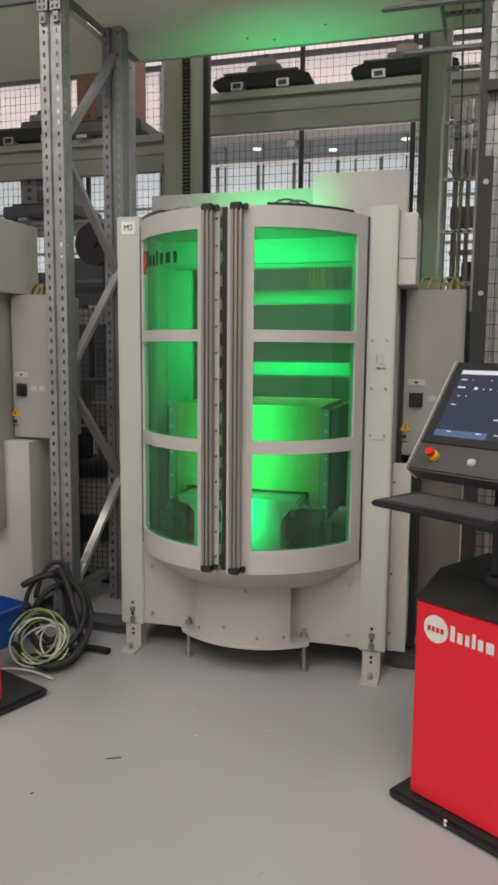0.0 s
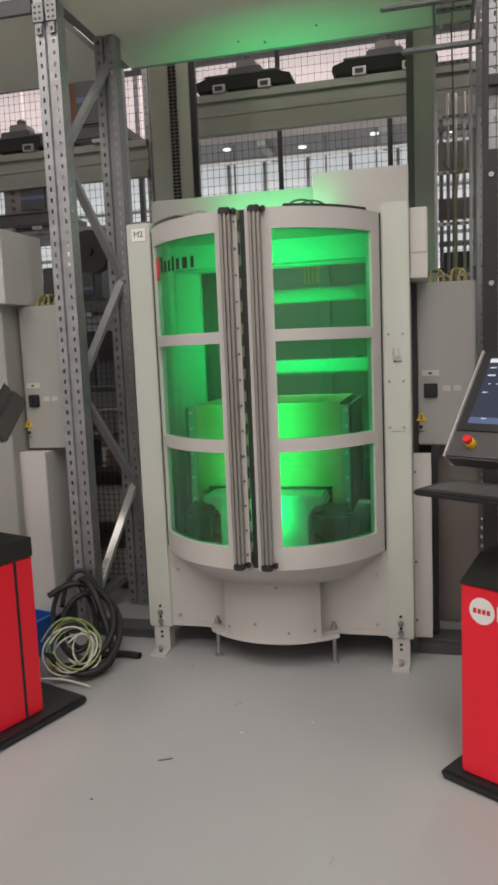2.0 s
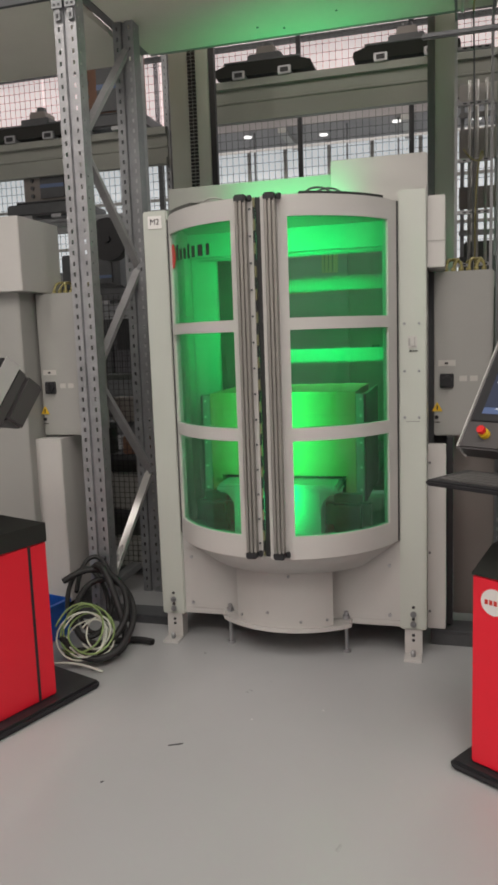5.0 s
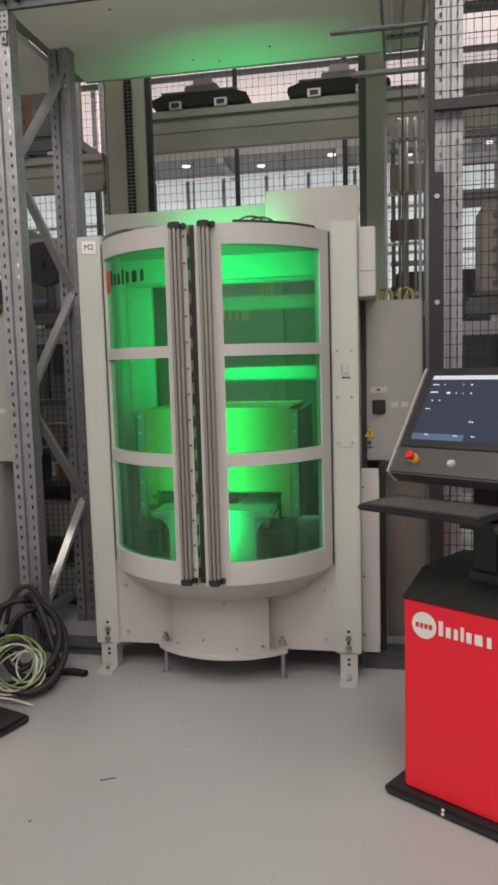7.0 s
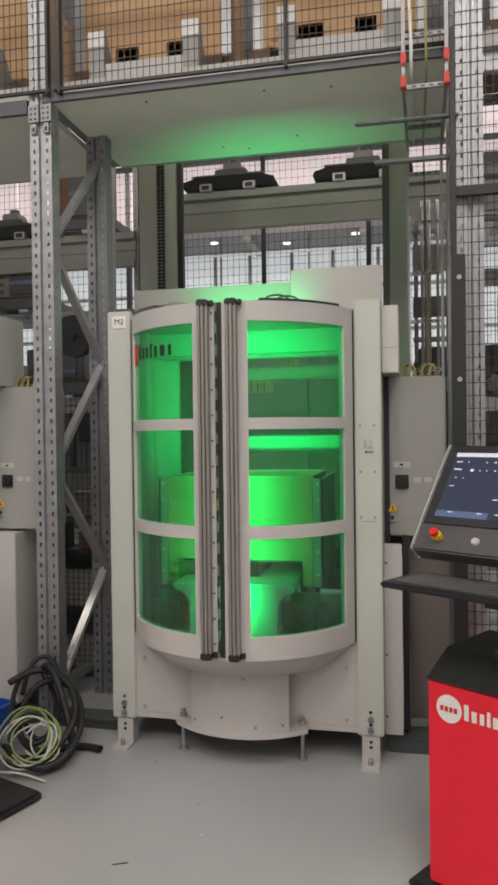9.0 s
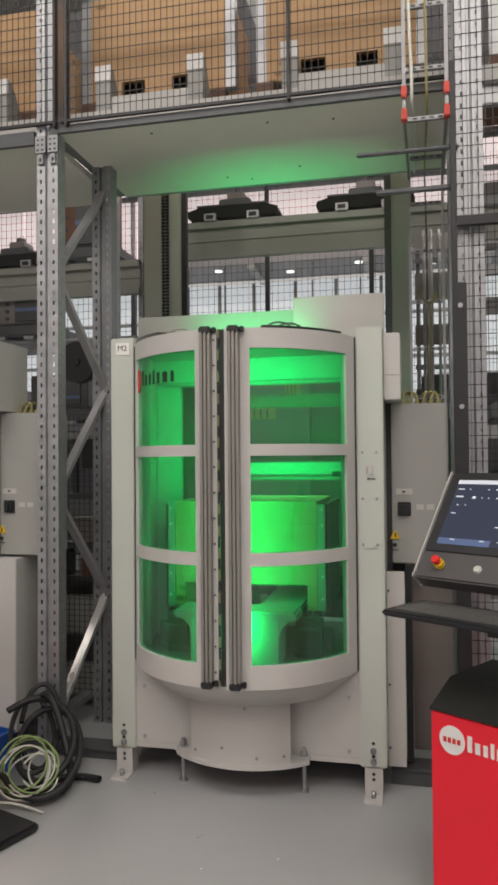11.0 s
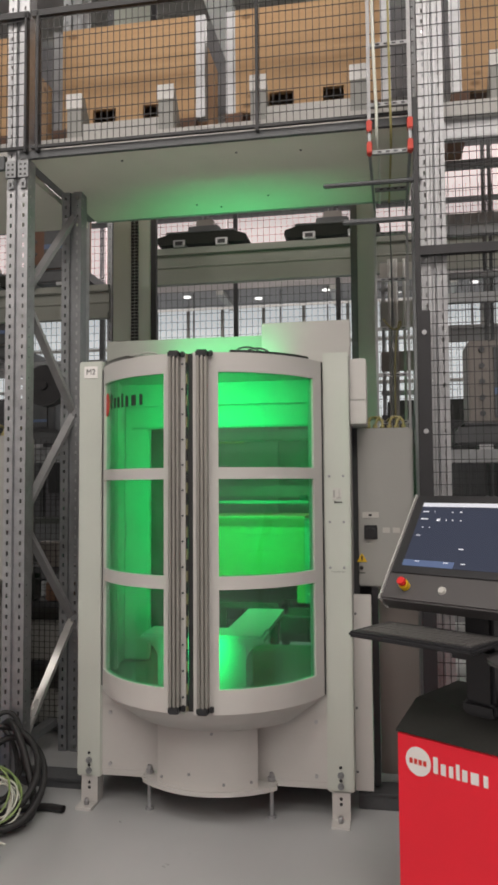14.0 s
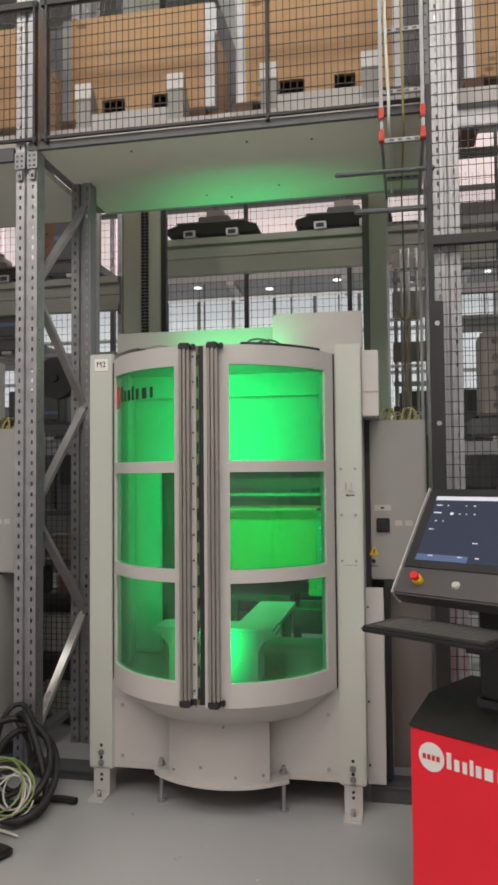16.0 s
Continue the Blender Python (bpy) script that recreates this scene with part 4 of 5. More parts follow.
for x, y in ((-0.30, 1.02), (0.18, 0.95), (-0.55, 0.30), (0.1, 0.32), (0.45, 0.36), (-0.15, 1.08)):
    b = bmesh.new()
    cyl(b, (x, y, 3.401), (x, y, 3.395), 0.0065, 8)
    part("screw", b, M_STEEL, can)
solid("canopy_beam", boxes((-1.118, -1.062, 0.30, 1.19, 3.40, 3.47), bevel=0.003), M_GALV_D, "dull galvanised beam between the two canopies", "beam")
can2 = thing("canopy", "pale sheet metal canopy over the neighbouring station", "canopy")
part("sheet", boxes((-3.2, -1.12, 0.19, 1.19, 3.36, 3.40)), M_CANOPY, can2)
part("front_edge", boxes((-3.22, -1.19, 0.165, 0.19, 3.345, 3.42)), M_STEEL, can2, "dark edge profile")


# ---- fences ----
def mesh_fence(name, label, o, ux, w, z0, z1, dx, dz, r=0.0017, group="mesh fences"):
    f = thing(name, label, "mesh fence", None, group)
    b = bmesh.new()
    ux = Vector(ux).normalized()
    nv, nh = int(w / dx), int((z1 - z0) / dz)
    for i in range(nv + 1):
        p = Vector(o) + ux * i * dx
        beam(b, (p.x, p.y, z0), (p.x, p.y, z1), r * 2, r * 2, (0, 1, 0))
    for j in range(nh + 1):
        p, q = Vector(o), Vector(o) + ux * w
        beam(b, (p.x, p.y - r * 2, z0 + j * dz), (q.x, q.y - r * 2, z0 + j * dz), r * 2, r * 2)
    tagged(part("wire_mesh", b, M_BLACK, f), kind="stuff")
    return f


def fence_post(f, x, y, z0, z1, w=0.016):
    part("post", boxes((x - w / 2, x + w / 2, y - 0.015, y + 0.025, z0, z1), bevel=0.003), M_BLACK, f)


up_f = mesh_fence("mesh_fence", "black wire mesh fence above the canopy", (-1.0, 0.15, 0), (1, 0, 0), 2.05, 3.45, 4.19, 0.035, 0.0605)
for x in (-0.985, 0.245, 1.03):
    fence_post(up_f, x, 0.15, 3.42, 4.22)
part("top_rail", boxes((-1.02, 1.05, 0.135, 0.165, 4.19, 4.225)), M_BLACK, up_f)
part("bottom_rail", boxes((-1.02, 1.05, 0.14, 0.16, 3.44, 3.455)), M_BLACK, up_f)
lf = mesh_fence("mesh_fence", "black wire mesh fence above the canopy", (-3.2, 0.15, 0), (1, 0, 0), 2.15, 3.45, 4.19, 0.035, 0.0605)
part("top_rail", boxes((-3.2, -1.04, 0.135, 0.165, 4.19, 4.225)), M_BLACK, lf)
part("bottom_rail", boxes((-3.2, -1.04, 0.14, 0.16, 3.44, 3.455)), M_BLACK, lf)
fence_post(lf, -1.055, 0.15, 3.42, 4.22)
rf = mesh_fence("mesh_fence", "tall black wire mesh fence beside the station", (1.06, 0.12, 0), (1, 0, 0), 1.5, 0.12, 4.6, 0.035, 0.0605)
part("post", boxes((1.035, 1.10, 0.08, 0.13, 0.0, 2.42), bevel=0.003), M_BLACK, rf, "dark grey steel post")
part("post", boxes((1.035, 1.06, 0.10, 0.14, 2.42, 3.5), bevel=0.003), M_BLACK, rf)
part("cross_rail", boxes((1.06, 2.6, 0.10, 0.14, 2.70, 2.745)), M_BLACK, rf)
for z in (2.31, 1.83):
    b = bmesh.new()
    cyl(b, (1.07, 0.08, z), (1.07, 0.072, z), 0.012, 8)
    part("bolt", b, M_GALV, rf)

# ---- crates on the shelf above ----
solid("shelf_rail", boxes((-3.2, -1.18, 0.26, 0.33, 3.46, 3.54), (-1.04, 1.06, 0.26, 0.33, 3.46, 3.54), (1.2, 2.6, 0.26, 0.33, 3.46, 3.54), bevel=0.003), M_WHITE, "pale steel shelf beam", "shelf beam")
for x in (-0.58, 0.477, 1.73, -1.75):
    cradle = thing("shelf_cradle", "white steel cradle with bent holders under a crate", "cradle", pose(x, 0.28, 3.54), "cradles on the upper shelf")
    part("beam", boxes((-0.203, 0.246, 0.006, 0.05, 0.0, 0.085), bevel=0.003), M_WHITE, cradle)
    for bx in (-0.290, 0.248):
        hb = bmesh.new()
        pr = [(0.0, 0.0), (0.0, 0.255), (0.05, 0.255), (0.195, 0.03), (0.195, 0.0)]
        va = [hb.verts.new((bx, 0.0 + a, z)) for a, z in pr]
        vb = [hb.verts.new((bx + 0.085, 0.0 + a, z)) for a, z in pr]
        hb.faces.new(va)
        hb.faces.new(vb[::-1])
        for k in range(5):
            hb.faces.new((va[k], vb[k], vb[(k + 1) % 5], va[(k + 1) % 5]))
        part("holder", hb, M_CAB, cradle)
        part("holder_cap", boxes((bx - 0.004, bx + 0.089, -0.006, -0.001, 0.175, 0.26)), M_WHITE_P, cradle)
    for bx in (-0.42, 0.36):
        part("foot_block", boxes((bx - 0.05, bx + 0.05, 0.19, 0.7, 0.0, 0.158)), M_BROWN, cradle)
    c2 = build_box("wooden_crate", "pine crate with pale metal corners on the upper shelf", 0.82, 0.60, 0.6, 0.0, pose(x, 0.48, 3.70), "crates on the upper shelf", notch=0.105)
    for sx in (-1, 1):
        part("end_post", boxes((sx * 0.439 - 0.028, sx * 0.439 + 0.028, 0.0, 0.06, 0.0, 0.612), bevel=0.003), M_GALV, c2)

# ---- stacker crane behind the station ----
cr = thing("stacker_crane", "pale two-mast stacker crane behind the station", "stacker crane")
YM = 2.0
# left mast gets paler paint to offset the shade under the canopy
mast = part("mast", boxes((-1.24, -0.93, YM, YM + 0.06, 0.0, 7.0), bevel=0.006), M_POST, cr)
part("mast_edge", boxes((-0.929, -0.885, YM + 0.01, YM + 0.05, 0.0, 7.0)), M_BLACK, mast)
LINK = finish(boxes((0, 0.024, -0.016, 0, 0, 0.017)), M_BLACK)
for i in range(112):
    for x in (-1.085, -1.052):
        o = part("chain_link", LINK, None, mast)
        o.location = (x, YM, 2.0 + i * 0.026)
mast2 = part("mast", boxes((0.70, 0.845, YM, YM + 0.3, 0.0, 7.0), bevel=0.006), M_CAB, cr)
part("mast_edge", boxes((0.65, 0.70, YM, YM + 0.3, 0.0, 7.0)), M_STEEL, mast2)



def channel(x0, x1, y, z0, z1, d=0.04, t=0.045):
    """A folded beam along x with lips and a groove at mid height, front at y - d."""
    b = bmesh.new()
    zm = (z0 + z1) / 2
    prof = [(y, z0), (y - d, z0), (y - d, z0 + t), (y - 0.006, z0 + t), (y - 0.006, zm - 0.012), (y - 0.018, zm - 0.006), (y - 0.018, zm + 0.006), (y - 0.006, zm + 0.012), (y - 0.006, z1 - t), (y - d, z1 - t), (y - d, z1), (y + 0.02, z1), (y + 0.02, z0)]
    a = [b.verts.new((x0, p, z)) for p, z in prof]
    c = [b.verts.new((x1, p, z)) for p, z in prof]
    for k in range(len(prof)):
        b.faces.new((a[k], c[k], c[(k + 1) % len(prof)], a[(k + 1) % len(prof)]))
    b.faces.new(a)
    b.faces.new(c[::-1])
    return b


part("carriage_plate", boxes((-0.86, 0.05, YM + 0.22, YM + 0.25, 0.35, 2.42), bevel=0.004), M_CAB, cr)
part("carriage_plate", boxes((-0.05, 0.64, YM + 0.26, YM + 0.29, 0.35, 2.42), bevel=0.004), M_BEIGE, cr)
part("carriage_beam", boxes((-0.88, 0.648, YM + 0.05, YM + 0.2, 0.55, 0.72), bevel=0.01), M_STEEL, cr)
for gx, gz, gw, gh in ((-0.145, 2.05, 0.125, 0.185), (-0.43, 1.905, 0.21, 0.09)):
    gr = part("grille", boxes((gx, gx + gw, YM + 0.205, YM + 0.219, gz, gz + gh), bevel=0.003), M_GRILLE, cr, "pale yellow vented cover")
    part("slot", boxes(*[(gx + gw * (k + 0.6) / 4, gx + gw * (k + 0.8) / 4, YM + 0.201, YM + 0.2045, gz + 0.012, gz + gh - 0.012) for k in range(3)]), M_STEEL, gr)

# pipes and boxes standing behind the cable ladder
pf = thing("valve_frame", "grey frame with valve boxes and pipes behind the ladder", "valve frame", pose(-0.11, 0, 0))
for x in (0.985, 1.235):
    part("frame_post", boxes((x, x + 0.03, 2.60, 2.64, 0.0, 3.42)), M_GALV_D, pf)
for z0, z1, mt in ((2.02, 2.14, M_STEEL), (2.30, 2.34, M_GALV_D), (2.50, 2.66, M_BEIGE), (2.86, 3.08, M_CAB), (3.16, 3.20, M_GALV_D), (3.26, 3.40, M_WHITE), (1.2, 1.9, M_DARKG)):
    part("valve_box", boxes((0.975, 1.275, 2.56, 2.598, z0, z1), bevel=0.006), mt, pf)
for x, r in ((1.05, 0.012), (1.10, 0.018), (1.17, 0.012)):
    b = bmesh.new()
    cyl(b, (x, 2.54, 1.2), (x, 2.54, 3.42), r, 10)
    part("pipe", b, M_CAB, pf)

# rear rack beam with machine pallets
rb = thing("rear_rack", "grey rear storage rack with pallet beams", "storage rack")
part("beam", channel(-1.6, 3.0, 3.0, 3.43, 3.77, 0.05, 0.06), M_RBEAM, rb)
part("beam", channel(-5, -1.65, 3.0, 3.15, 3.47, 0.05, 0.06), M_RBEAM, rb)


def machine_pallet(x, z):
    p = thing("machine_pallet", "dark cast machine pallet with clamping cone", "machine pallet", pose(x, 2.95, z), "machine pallets on the rear rack")
    b = bmesh.new()
    prof = [(-0.40, 0.03), (-0.43, 0.06), (-0.42, 0.10), (-0.30, 0.135), (-0.22, 0.15), (0.22, 0.15), (0.30, 0.135), (0.42, 0.10), (0.43, 0.06), (0.40, 0.03)]
    fa = [b.verts.new((x, 0.0, z)) for x, z in prof]
    fb = [b.verts.new((x, 0.68, z)) for x, z in prof]
    b.faces.new(fa)
    b.faces.new(fb[::-1])
    for k in range(len(prof)):
        b.faces.new((fa[k], fb[k], fb[(k + 1) % len(prof)], fa[(k + 1) % len(prof)]))
    part("body", b, M_COVER, p)
    part("top_plate", boxes((-0.33, 0.33, -0.008, 0.66, 0.135, 0.150), bevel=0.003), M_STEEL, p)
    part("cone_base", boxes((-0.15, 0.15, 0.1, 0.4, 0.151, 0.235), bevel=0.012), M_STEEL, p)
    part("cone_top", boxes((-0.085, 0.085, 0.15, 0.35, 0.235, 0.31), bevel=0.012), M_BEIGE, p)
    b = bmesh.new()
    cyl(b, (0, 0.25, 0.31), (0, 0.25, 0.36), 0.045, 14)
    part("spigot", b, M_STEEL, p)
    for fx in (-0.2, 0.2):
        part("foot", boxes((fx - 0.055, fx + 0.055, -0.03, 0.3, 0.0, 0.065), bevel=0.004), M_GALV, p)
        part("foot_pocket", boxes((fx - 0.035, fx + 0.035, -0.034, -0.031, 0.012, 0.05)), M_BLACK, p)
    return p


machine_pallet(-0.75, 3.77)
machine_pallet(0.45, 3.77)
machine_pallet(-3.0, 3.47)

# ---- far side of the hall ----
win = thing("daylight_panel", "bright wall panels behind the storage rack, daylight put in as glow", "wall panel", kind="structure")
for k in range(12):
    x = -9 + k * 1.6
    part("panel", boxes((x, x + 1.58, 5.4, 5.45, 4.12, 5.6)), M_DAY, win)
part("top_bar", boxes((-9, 10.2, 5.36, 5.40, 4.92, 4.98)), M_STEEL, win)
part("post", boxes(*[(x, x + 0.06, 5.40, 5.46, 0, 5.0) for x in (-9.06, -2.7, 2.1, 6.9)]), M_STEEL, win)
solid("wall_partition", boxes((-13.9, 13.9, 12.3, 12.4, 0, 5.52)), M_FAR, "pale partition wall far behind, its light put in as glow", kind="structure")
slab = thing("mezzanine", "dark mezzanine soffit with round lamps far behind", "mezzanine", kind="structure")
part("soffit", boxes((-13.9, 13.9, 10.9, 12.3, 5.52, 5.72)), M_CEIL, slab)
for k in range(9):
    b = bmesh.new()
    x = -6 + k * 1.45
    cyl(b, (x, 11.3 + 0.4 * (k % 2), 5.52), (x, 11.3 + 0.4 * (k % 2), 5.50), 0.08, 18)
    part("lamp", b, M_TUBE, slab)
for k in range(6):
    x = -7 + k * 2.3
    part("soffit_beam", boxes((x, x + 0.16, 10.9, 12.3, 5.42, 5.519)), M_CAB, slab)
part("rail", boxes((-13, 13, 11.0, 11.05, 5.15, 5.19)), M_WHITE_P, slab)
for x in (-4.6, -3.7, -2.92, -2.0, -1.12, -0.17, 0.8, 1.7, 2.6, 3.5):
    part("mullion", boxes((x, x + 0.03, 11.06, 11.1, 0, 5.51)), M_STEEL, slab)
    part("mullion", boxes((x + 0.33, x + 0.40, 12.24, 12.29, 0, 5.51)), M_CAB, slab)
part("transom", boxes((-13, 13, 12.24, 12.295, 4.62, 4.68), (-13, 13, 12.24, 12.295, 3.7, 3.76)), M_CAB, slab)
back = mesh_fence("mesh_fence", "black wire mesh fence behind the storage aisle", (-6, 4.9, 0), (1, 0, 0), 10.5, 0.1, 4.95, 0.07, 0.09, 0.002)
for x in (-5.0, -3.4, -1.95, -1.88, -0.8, 0.4, 1.42, 1.55, 2.9, 4.2):
    fence_post(back, x, 4.86, 0, 5.0, 0.05)
# invented dark boxes that darken the far background below the bright wall
low = thing("dark_filler_row", "made-up dark boxes behind the fence, filling the dim background", "machinery")
random.seed(4)
x = -7.0
while x < 6.5:
    w, h = random.uniform(0.5, 1.3), random.uniform(1.9, 2.75)
    part("cabinet", boxes((x, x + w - 0.03, 5.6, 6.3, 0, h), bevel=0.02), random.choice((M_BACK, M_STEEL, M_DARKG, M_BEIGE)), low)
    part("door_line", boxes((x + 0.06, x + w - 0.10, 5.585, 5.6, h * 0.55, h * 0.9)), random.choice((M_STEEL, M_CAB, M_BLACK)), low)
    x += w

# rear rack: uprights, lower levels, loads
for x in (-4.2, -1.62, 1.25, 3.6):
    o = part("upright", UP_D, None, rb)
    o.location = (x, 3.02, 0)
for x0, x1, levels in ((-4.1, -1.68, (2.62, 1.80, 0.55)), (-1.55, 1.2, (1.55, 0.55)), (1.32, 3.5, (2.80, 1.75, 0.7))):
    for z in levels:
        part("beam", channel(x0, x1, 3.0, z, z + 0.14, 0.03, 0.03), M_GALV_D, rb)


def fixture_load(x, y, z, w, h, mat, name="fixture_block", label="grey fixture block on a dark pallet"):
    f = thing(name, label, "fixture", pose(x, y, z), "loads on the storage rack")
    part("pallet", boxes((-w * 0.75, w * 0.75, 0, 0.6, 0.0, 0.11), (-w * 0.62, w * 0.62, 0.04, 0.56, 0.11, 0.14), bevel=0.015), M_STEEL, f)
    part("foot", boxes((-w * 0.4, -w * 0.2, -0.01, 0.2, -0.03, 0.0)), M_GALV, f)
    part("foot", boxes((w * 0.2, w * 0.4, -0.01, 0.2, -0.03, 0.0)), M_GALV, f)
    part("block", boxes((-w / 2, w / 2, 0.12, 0.45, 0.14, h), bevel=0.01), mat, f)
    part("front_plate", boxes((-w * 0.12, w * 0.38, 0.10, 0.119, 0.17, h - 0.05)), M_STEEL, f)
    part("band", boxes((-w * 0.12, w * 0.38, 0.096, 0.0995, h * 0.48, h * 0.54)), M_BAND, f)
    for k in range(5):
        b = bmesh.new()
        zz = 0.2 + (h - 0.26) * k / 4
        cyl(b, (-w * 0.3, 0.12, zz), (-w * 0.3, 0.105, zz), 0.018, 10)
        part("bolt", b, M_STEEL, f)
    return f


fixture_load(-2.25, 2.9, 3.50, 0.55, 0.75, M_BROWN)
fixture_load(-2.5, 2.9, 1.97, 0.6, 0.45, M_STEEL)
fixture_load(-2.3, 2.9, 0.72, 0.7, 0.55, M_DARKG)
fixture_load(-2.9, 2.9, 2.79, 0.5, 0.55, M_BEIGE)
fixture_load(2.1, 2.9, 0.87, 0.7, 0.6, M_STEEL)

# right bay of the front rack
for x in (1.60, 1.645):
    solid("rack_pole", boxes((x, x + 0.022, 1.9, 1.93, 0.0, 4.4), bevel=0.003), M_STEEL, "thin dark steel pole behind the rack", "pole", "poles behind the rack")
bay = thing("front_rack_beams", "galvanised beams of the front storage rack", "rack beam")
for z, h, y in ((3.36, 0.12, 0.30), (2.68, 0.06, 1.05), (1.70, 0.08, 1.05), (0.75, 0.10, 1.05), (3.10, 0.05, 1.05), (3.30, 0.13, 1.6), (2.98, 0.04, 1.6), (3.52, 0.05, 1.05), (3.70, 0.03, 1.05)):
    part("beam", boxes((1.20, 3.2, y, y + 0.05, z, z + h), bevel=0.004), M_GALV_D if y > 1 else M_GALV, bay)
    if y > 1:
        part("stub", boxes((1.15, 1.22, y - 0.01, y + 0.06, z - 0.03, z + h + 0.03)), M_GALV, bay)
solid("rack_upright", UP_D, None, "dull galvanised slotted upright", "upright", m=pose(3.0, 1.02, 0))
fixture_load(1.60, 1.08, 1.81, 0.40, 0.66, M_BEIGE)
fixture_load(1.75, 1.08, 0.88, 0.5, 0.55, M_DARKG)

# cable ladder: down in front of the canopy, back beneath it, down again behind the cabinet
lad = thing("cable_ladder", "galvanised cable ladder with orange end caps bending back under the canopy", "cable ladder")
LY, LX = 1.15, (0.838, 1.038)
for x, xr in zip((0.822, 1.022), LX):
    part("rail", boxes((x - 0.009, x + 0.009, 0.085, 0.125, 3.325, 4.6)), M_LADDER, lad)
    part("end_cap", boxes((x - 0.0135, x + 0.0135, 0.078, 0.13, 3.335, 3.395), bevel=0.006), M_ORANGE, lad, "orange plastic cap")
    part("rail_joint", boxes((x - 0.008, x + 0.008, 0.085, 0.122, 3.286, 3.334)), M_GALV_D, lad)
    part("end_cap", boxes((x - 0.0135, x + 0.0135, 0.078, 0.13, 3.225, 3.285), bevel=0.006), M_ORANGE, lad, "orange plastic cap")
    b = bmesh.new()
    beam(b, (x, 0.105, 3.25), (xr, LY, 3.345), 0.014, 0.04)
    part("rail", b, M_GALV_D, lad)
    part("rail", boxes((xr - 0.008, xr + 0.008, LY, LY + 0.04, 1.80, 3.335)), M_LADDER, lad)


def rung(x0, x1, y, z, mat):
    part("rung", boxes((x0 + 0.009, x1 - 0.009, y + 0.01, y + 0.03, z - 0.014, z + 0.006)), mat, lad)
    for k in range(4):
        x = x0 + 0.038 + k * 0.04
        part("rung_slot", boxes((x, x + 0.02, y + 0.007, y + 0.0095, z - 0.008, z - 0.001)), M_BLACK, lad)


for z in (3.48, 3.79, 4.1, 4.4):
    rung(0.822, 1.022, 0.085, z, M_LADDER)
for q in (0.02, 0.62):
    rung(0.824 + 0.016 * q, 1.024 + 0.016 * q, 0.105 + (LY - 0.105) * q, 3.252 + 0.095 * q, M_GALV_D)
for z in (3.18, 2.88, 2.565, 2.27, 1.97):
    rung(*LX, LY, z, M_LADDER)
for pts, r, mt, nm in (([(0.845, 0.07, 4.6), (0.842, 0.07, 4.0), (0.85, 0.068, 3.6), (0.862, 0.07, 3.42), (0.855, 0.09, 3.29), (0.87, 0.3, 3.285), (0.875, 0.8, 3.335), (0.87, 1.12, 3.36)], 0.008, M_CABLE_W, "white cable tied to the cable ladder"),
                       ([(0.925, 0.07, 4.6), (0.922, 0.07, 4.0), (0.926, 0.07, 3.5), (0.93, 0.09, 3.31), (0.93, 0.3, 3.29), (0.93, 0.8, 3.335), (0.93, 1.12, 3.36)], 0.006, M_CABLE_Y, "yellow cable hanging down the cable ladder"),
                       ([(0.93, LY - 0.012, 3.36), (0.945, LY - 0.012, 2.8), (0.925, LY - 0.012, 2.45), (0.94, LY - 0.012, 2.1), (0.93, LY - 0.012, 1.85)], 0.005, M_STEEL, "dark cable hanging down the cable ladder")):
    solid("cable", tube_mesh("cable", pts, r, mt), mt, nm, "cable", "cables on the ladder")
me = tube_mesh("cable", [(0.88, LY - 0.012, 2.62), (0.91, LY - 0.015, 2.57), (0.96, LY - 0.015, 2.53), (1.0, LY - 0.012, 2.58), (0.97, LY - 0.015, 2.64), (0.94, LY - 0.012, 2.3), (0.95, LY - 0.012, 1.85)], 0.005, M_CABLE_O)
solid("cable", me, M_CABLE_O, "thin olive cable looped round a ladder rung", "cable", "cables on the ladder")
solid("support_tube", boxes((0.585, 1.08, 0.14, 0.165, 3.09, 3.11), bevel=0.006), M_STEEL, "grey tube under the canopy", "tube")
solid("support_tube", boxes((0.68, 1.075, 0.165, 0.19, 2.90, 2.926), bevel=0.006), M_STEEL, "dark tube under the canopy", "tube")

# hose reel behind the rack frame
reel = thing("hose_reel", "black round hose reel behind the rack frame", "hose reel")
b = bmesh.new()
cyl(b, (-1.632, 1.60, 2.333), (-1.632, 1.70, 2.333), 0.155, 32)
part("disc", b, M_BLACK, reel)
b = bmesh.new()
cyl(b, (-1.632, 1.58, 2.333), (-1.632, 1.60, 2.333), 0.03, 14)
part("hub", b, M_BLACK, reel)
part("bracket", boxes((-1.66, -1.25, 1.70, 1.74, 2.30, 2.36)), M_STEEL, reel)
part("plate", boxes((-1.72, -1.62, 1.40, 1.41, 0.62, 1.30)), M_DARKG, reel)

# ---- coiled cables, hose and bin on the floor ----


def coil(name, label, c, ru, rv, r, mat, loops, seed, u=(0.89, 0.45, 0), v=(-0.36, 0.73, 0.58), wobble=0.22):
    rnd = random.Random(seed)
    U, V = Vector(u), Vector(v)
    pts = []
    for k in range(int(loops * 10)):
        a = 2 * math.pi * k / 10 - 2.7
        w = 1 + wobble * math.sin(k * 0.37 + seed) + 0.45 * wobble * math.sin(k * 0.83 + 2 * seed) + rnd.uniform(-0.04, 0.04)
        n = U.cross(V).normalized()
        p = Vector(c) + U * ru * w * math.cos(a) + V * rv * w * math.sin(a) + n * (0.03 * math.sin(k * 0.43 + seed) + k * 0.0012) + U * 0.03 * math.sin(k * 0.17 + seed)
        p.z = max(p.z, r)
        pts.append(tuple(p))
    return solid(name, tube_mesh(name, pts, r, mat), mat, label, "cable", "coiled cables on the floor")


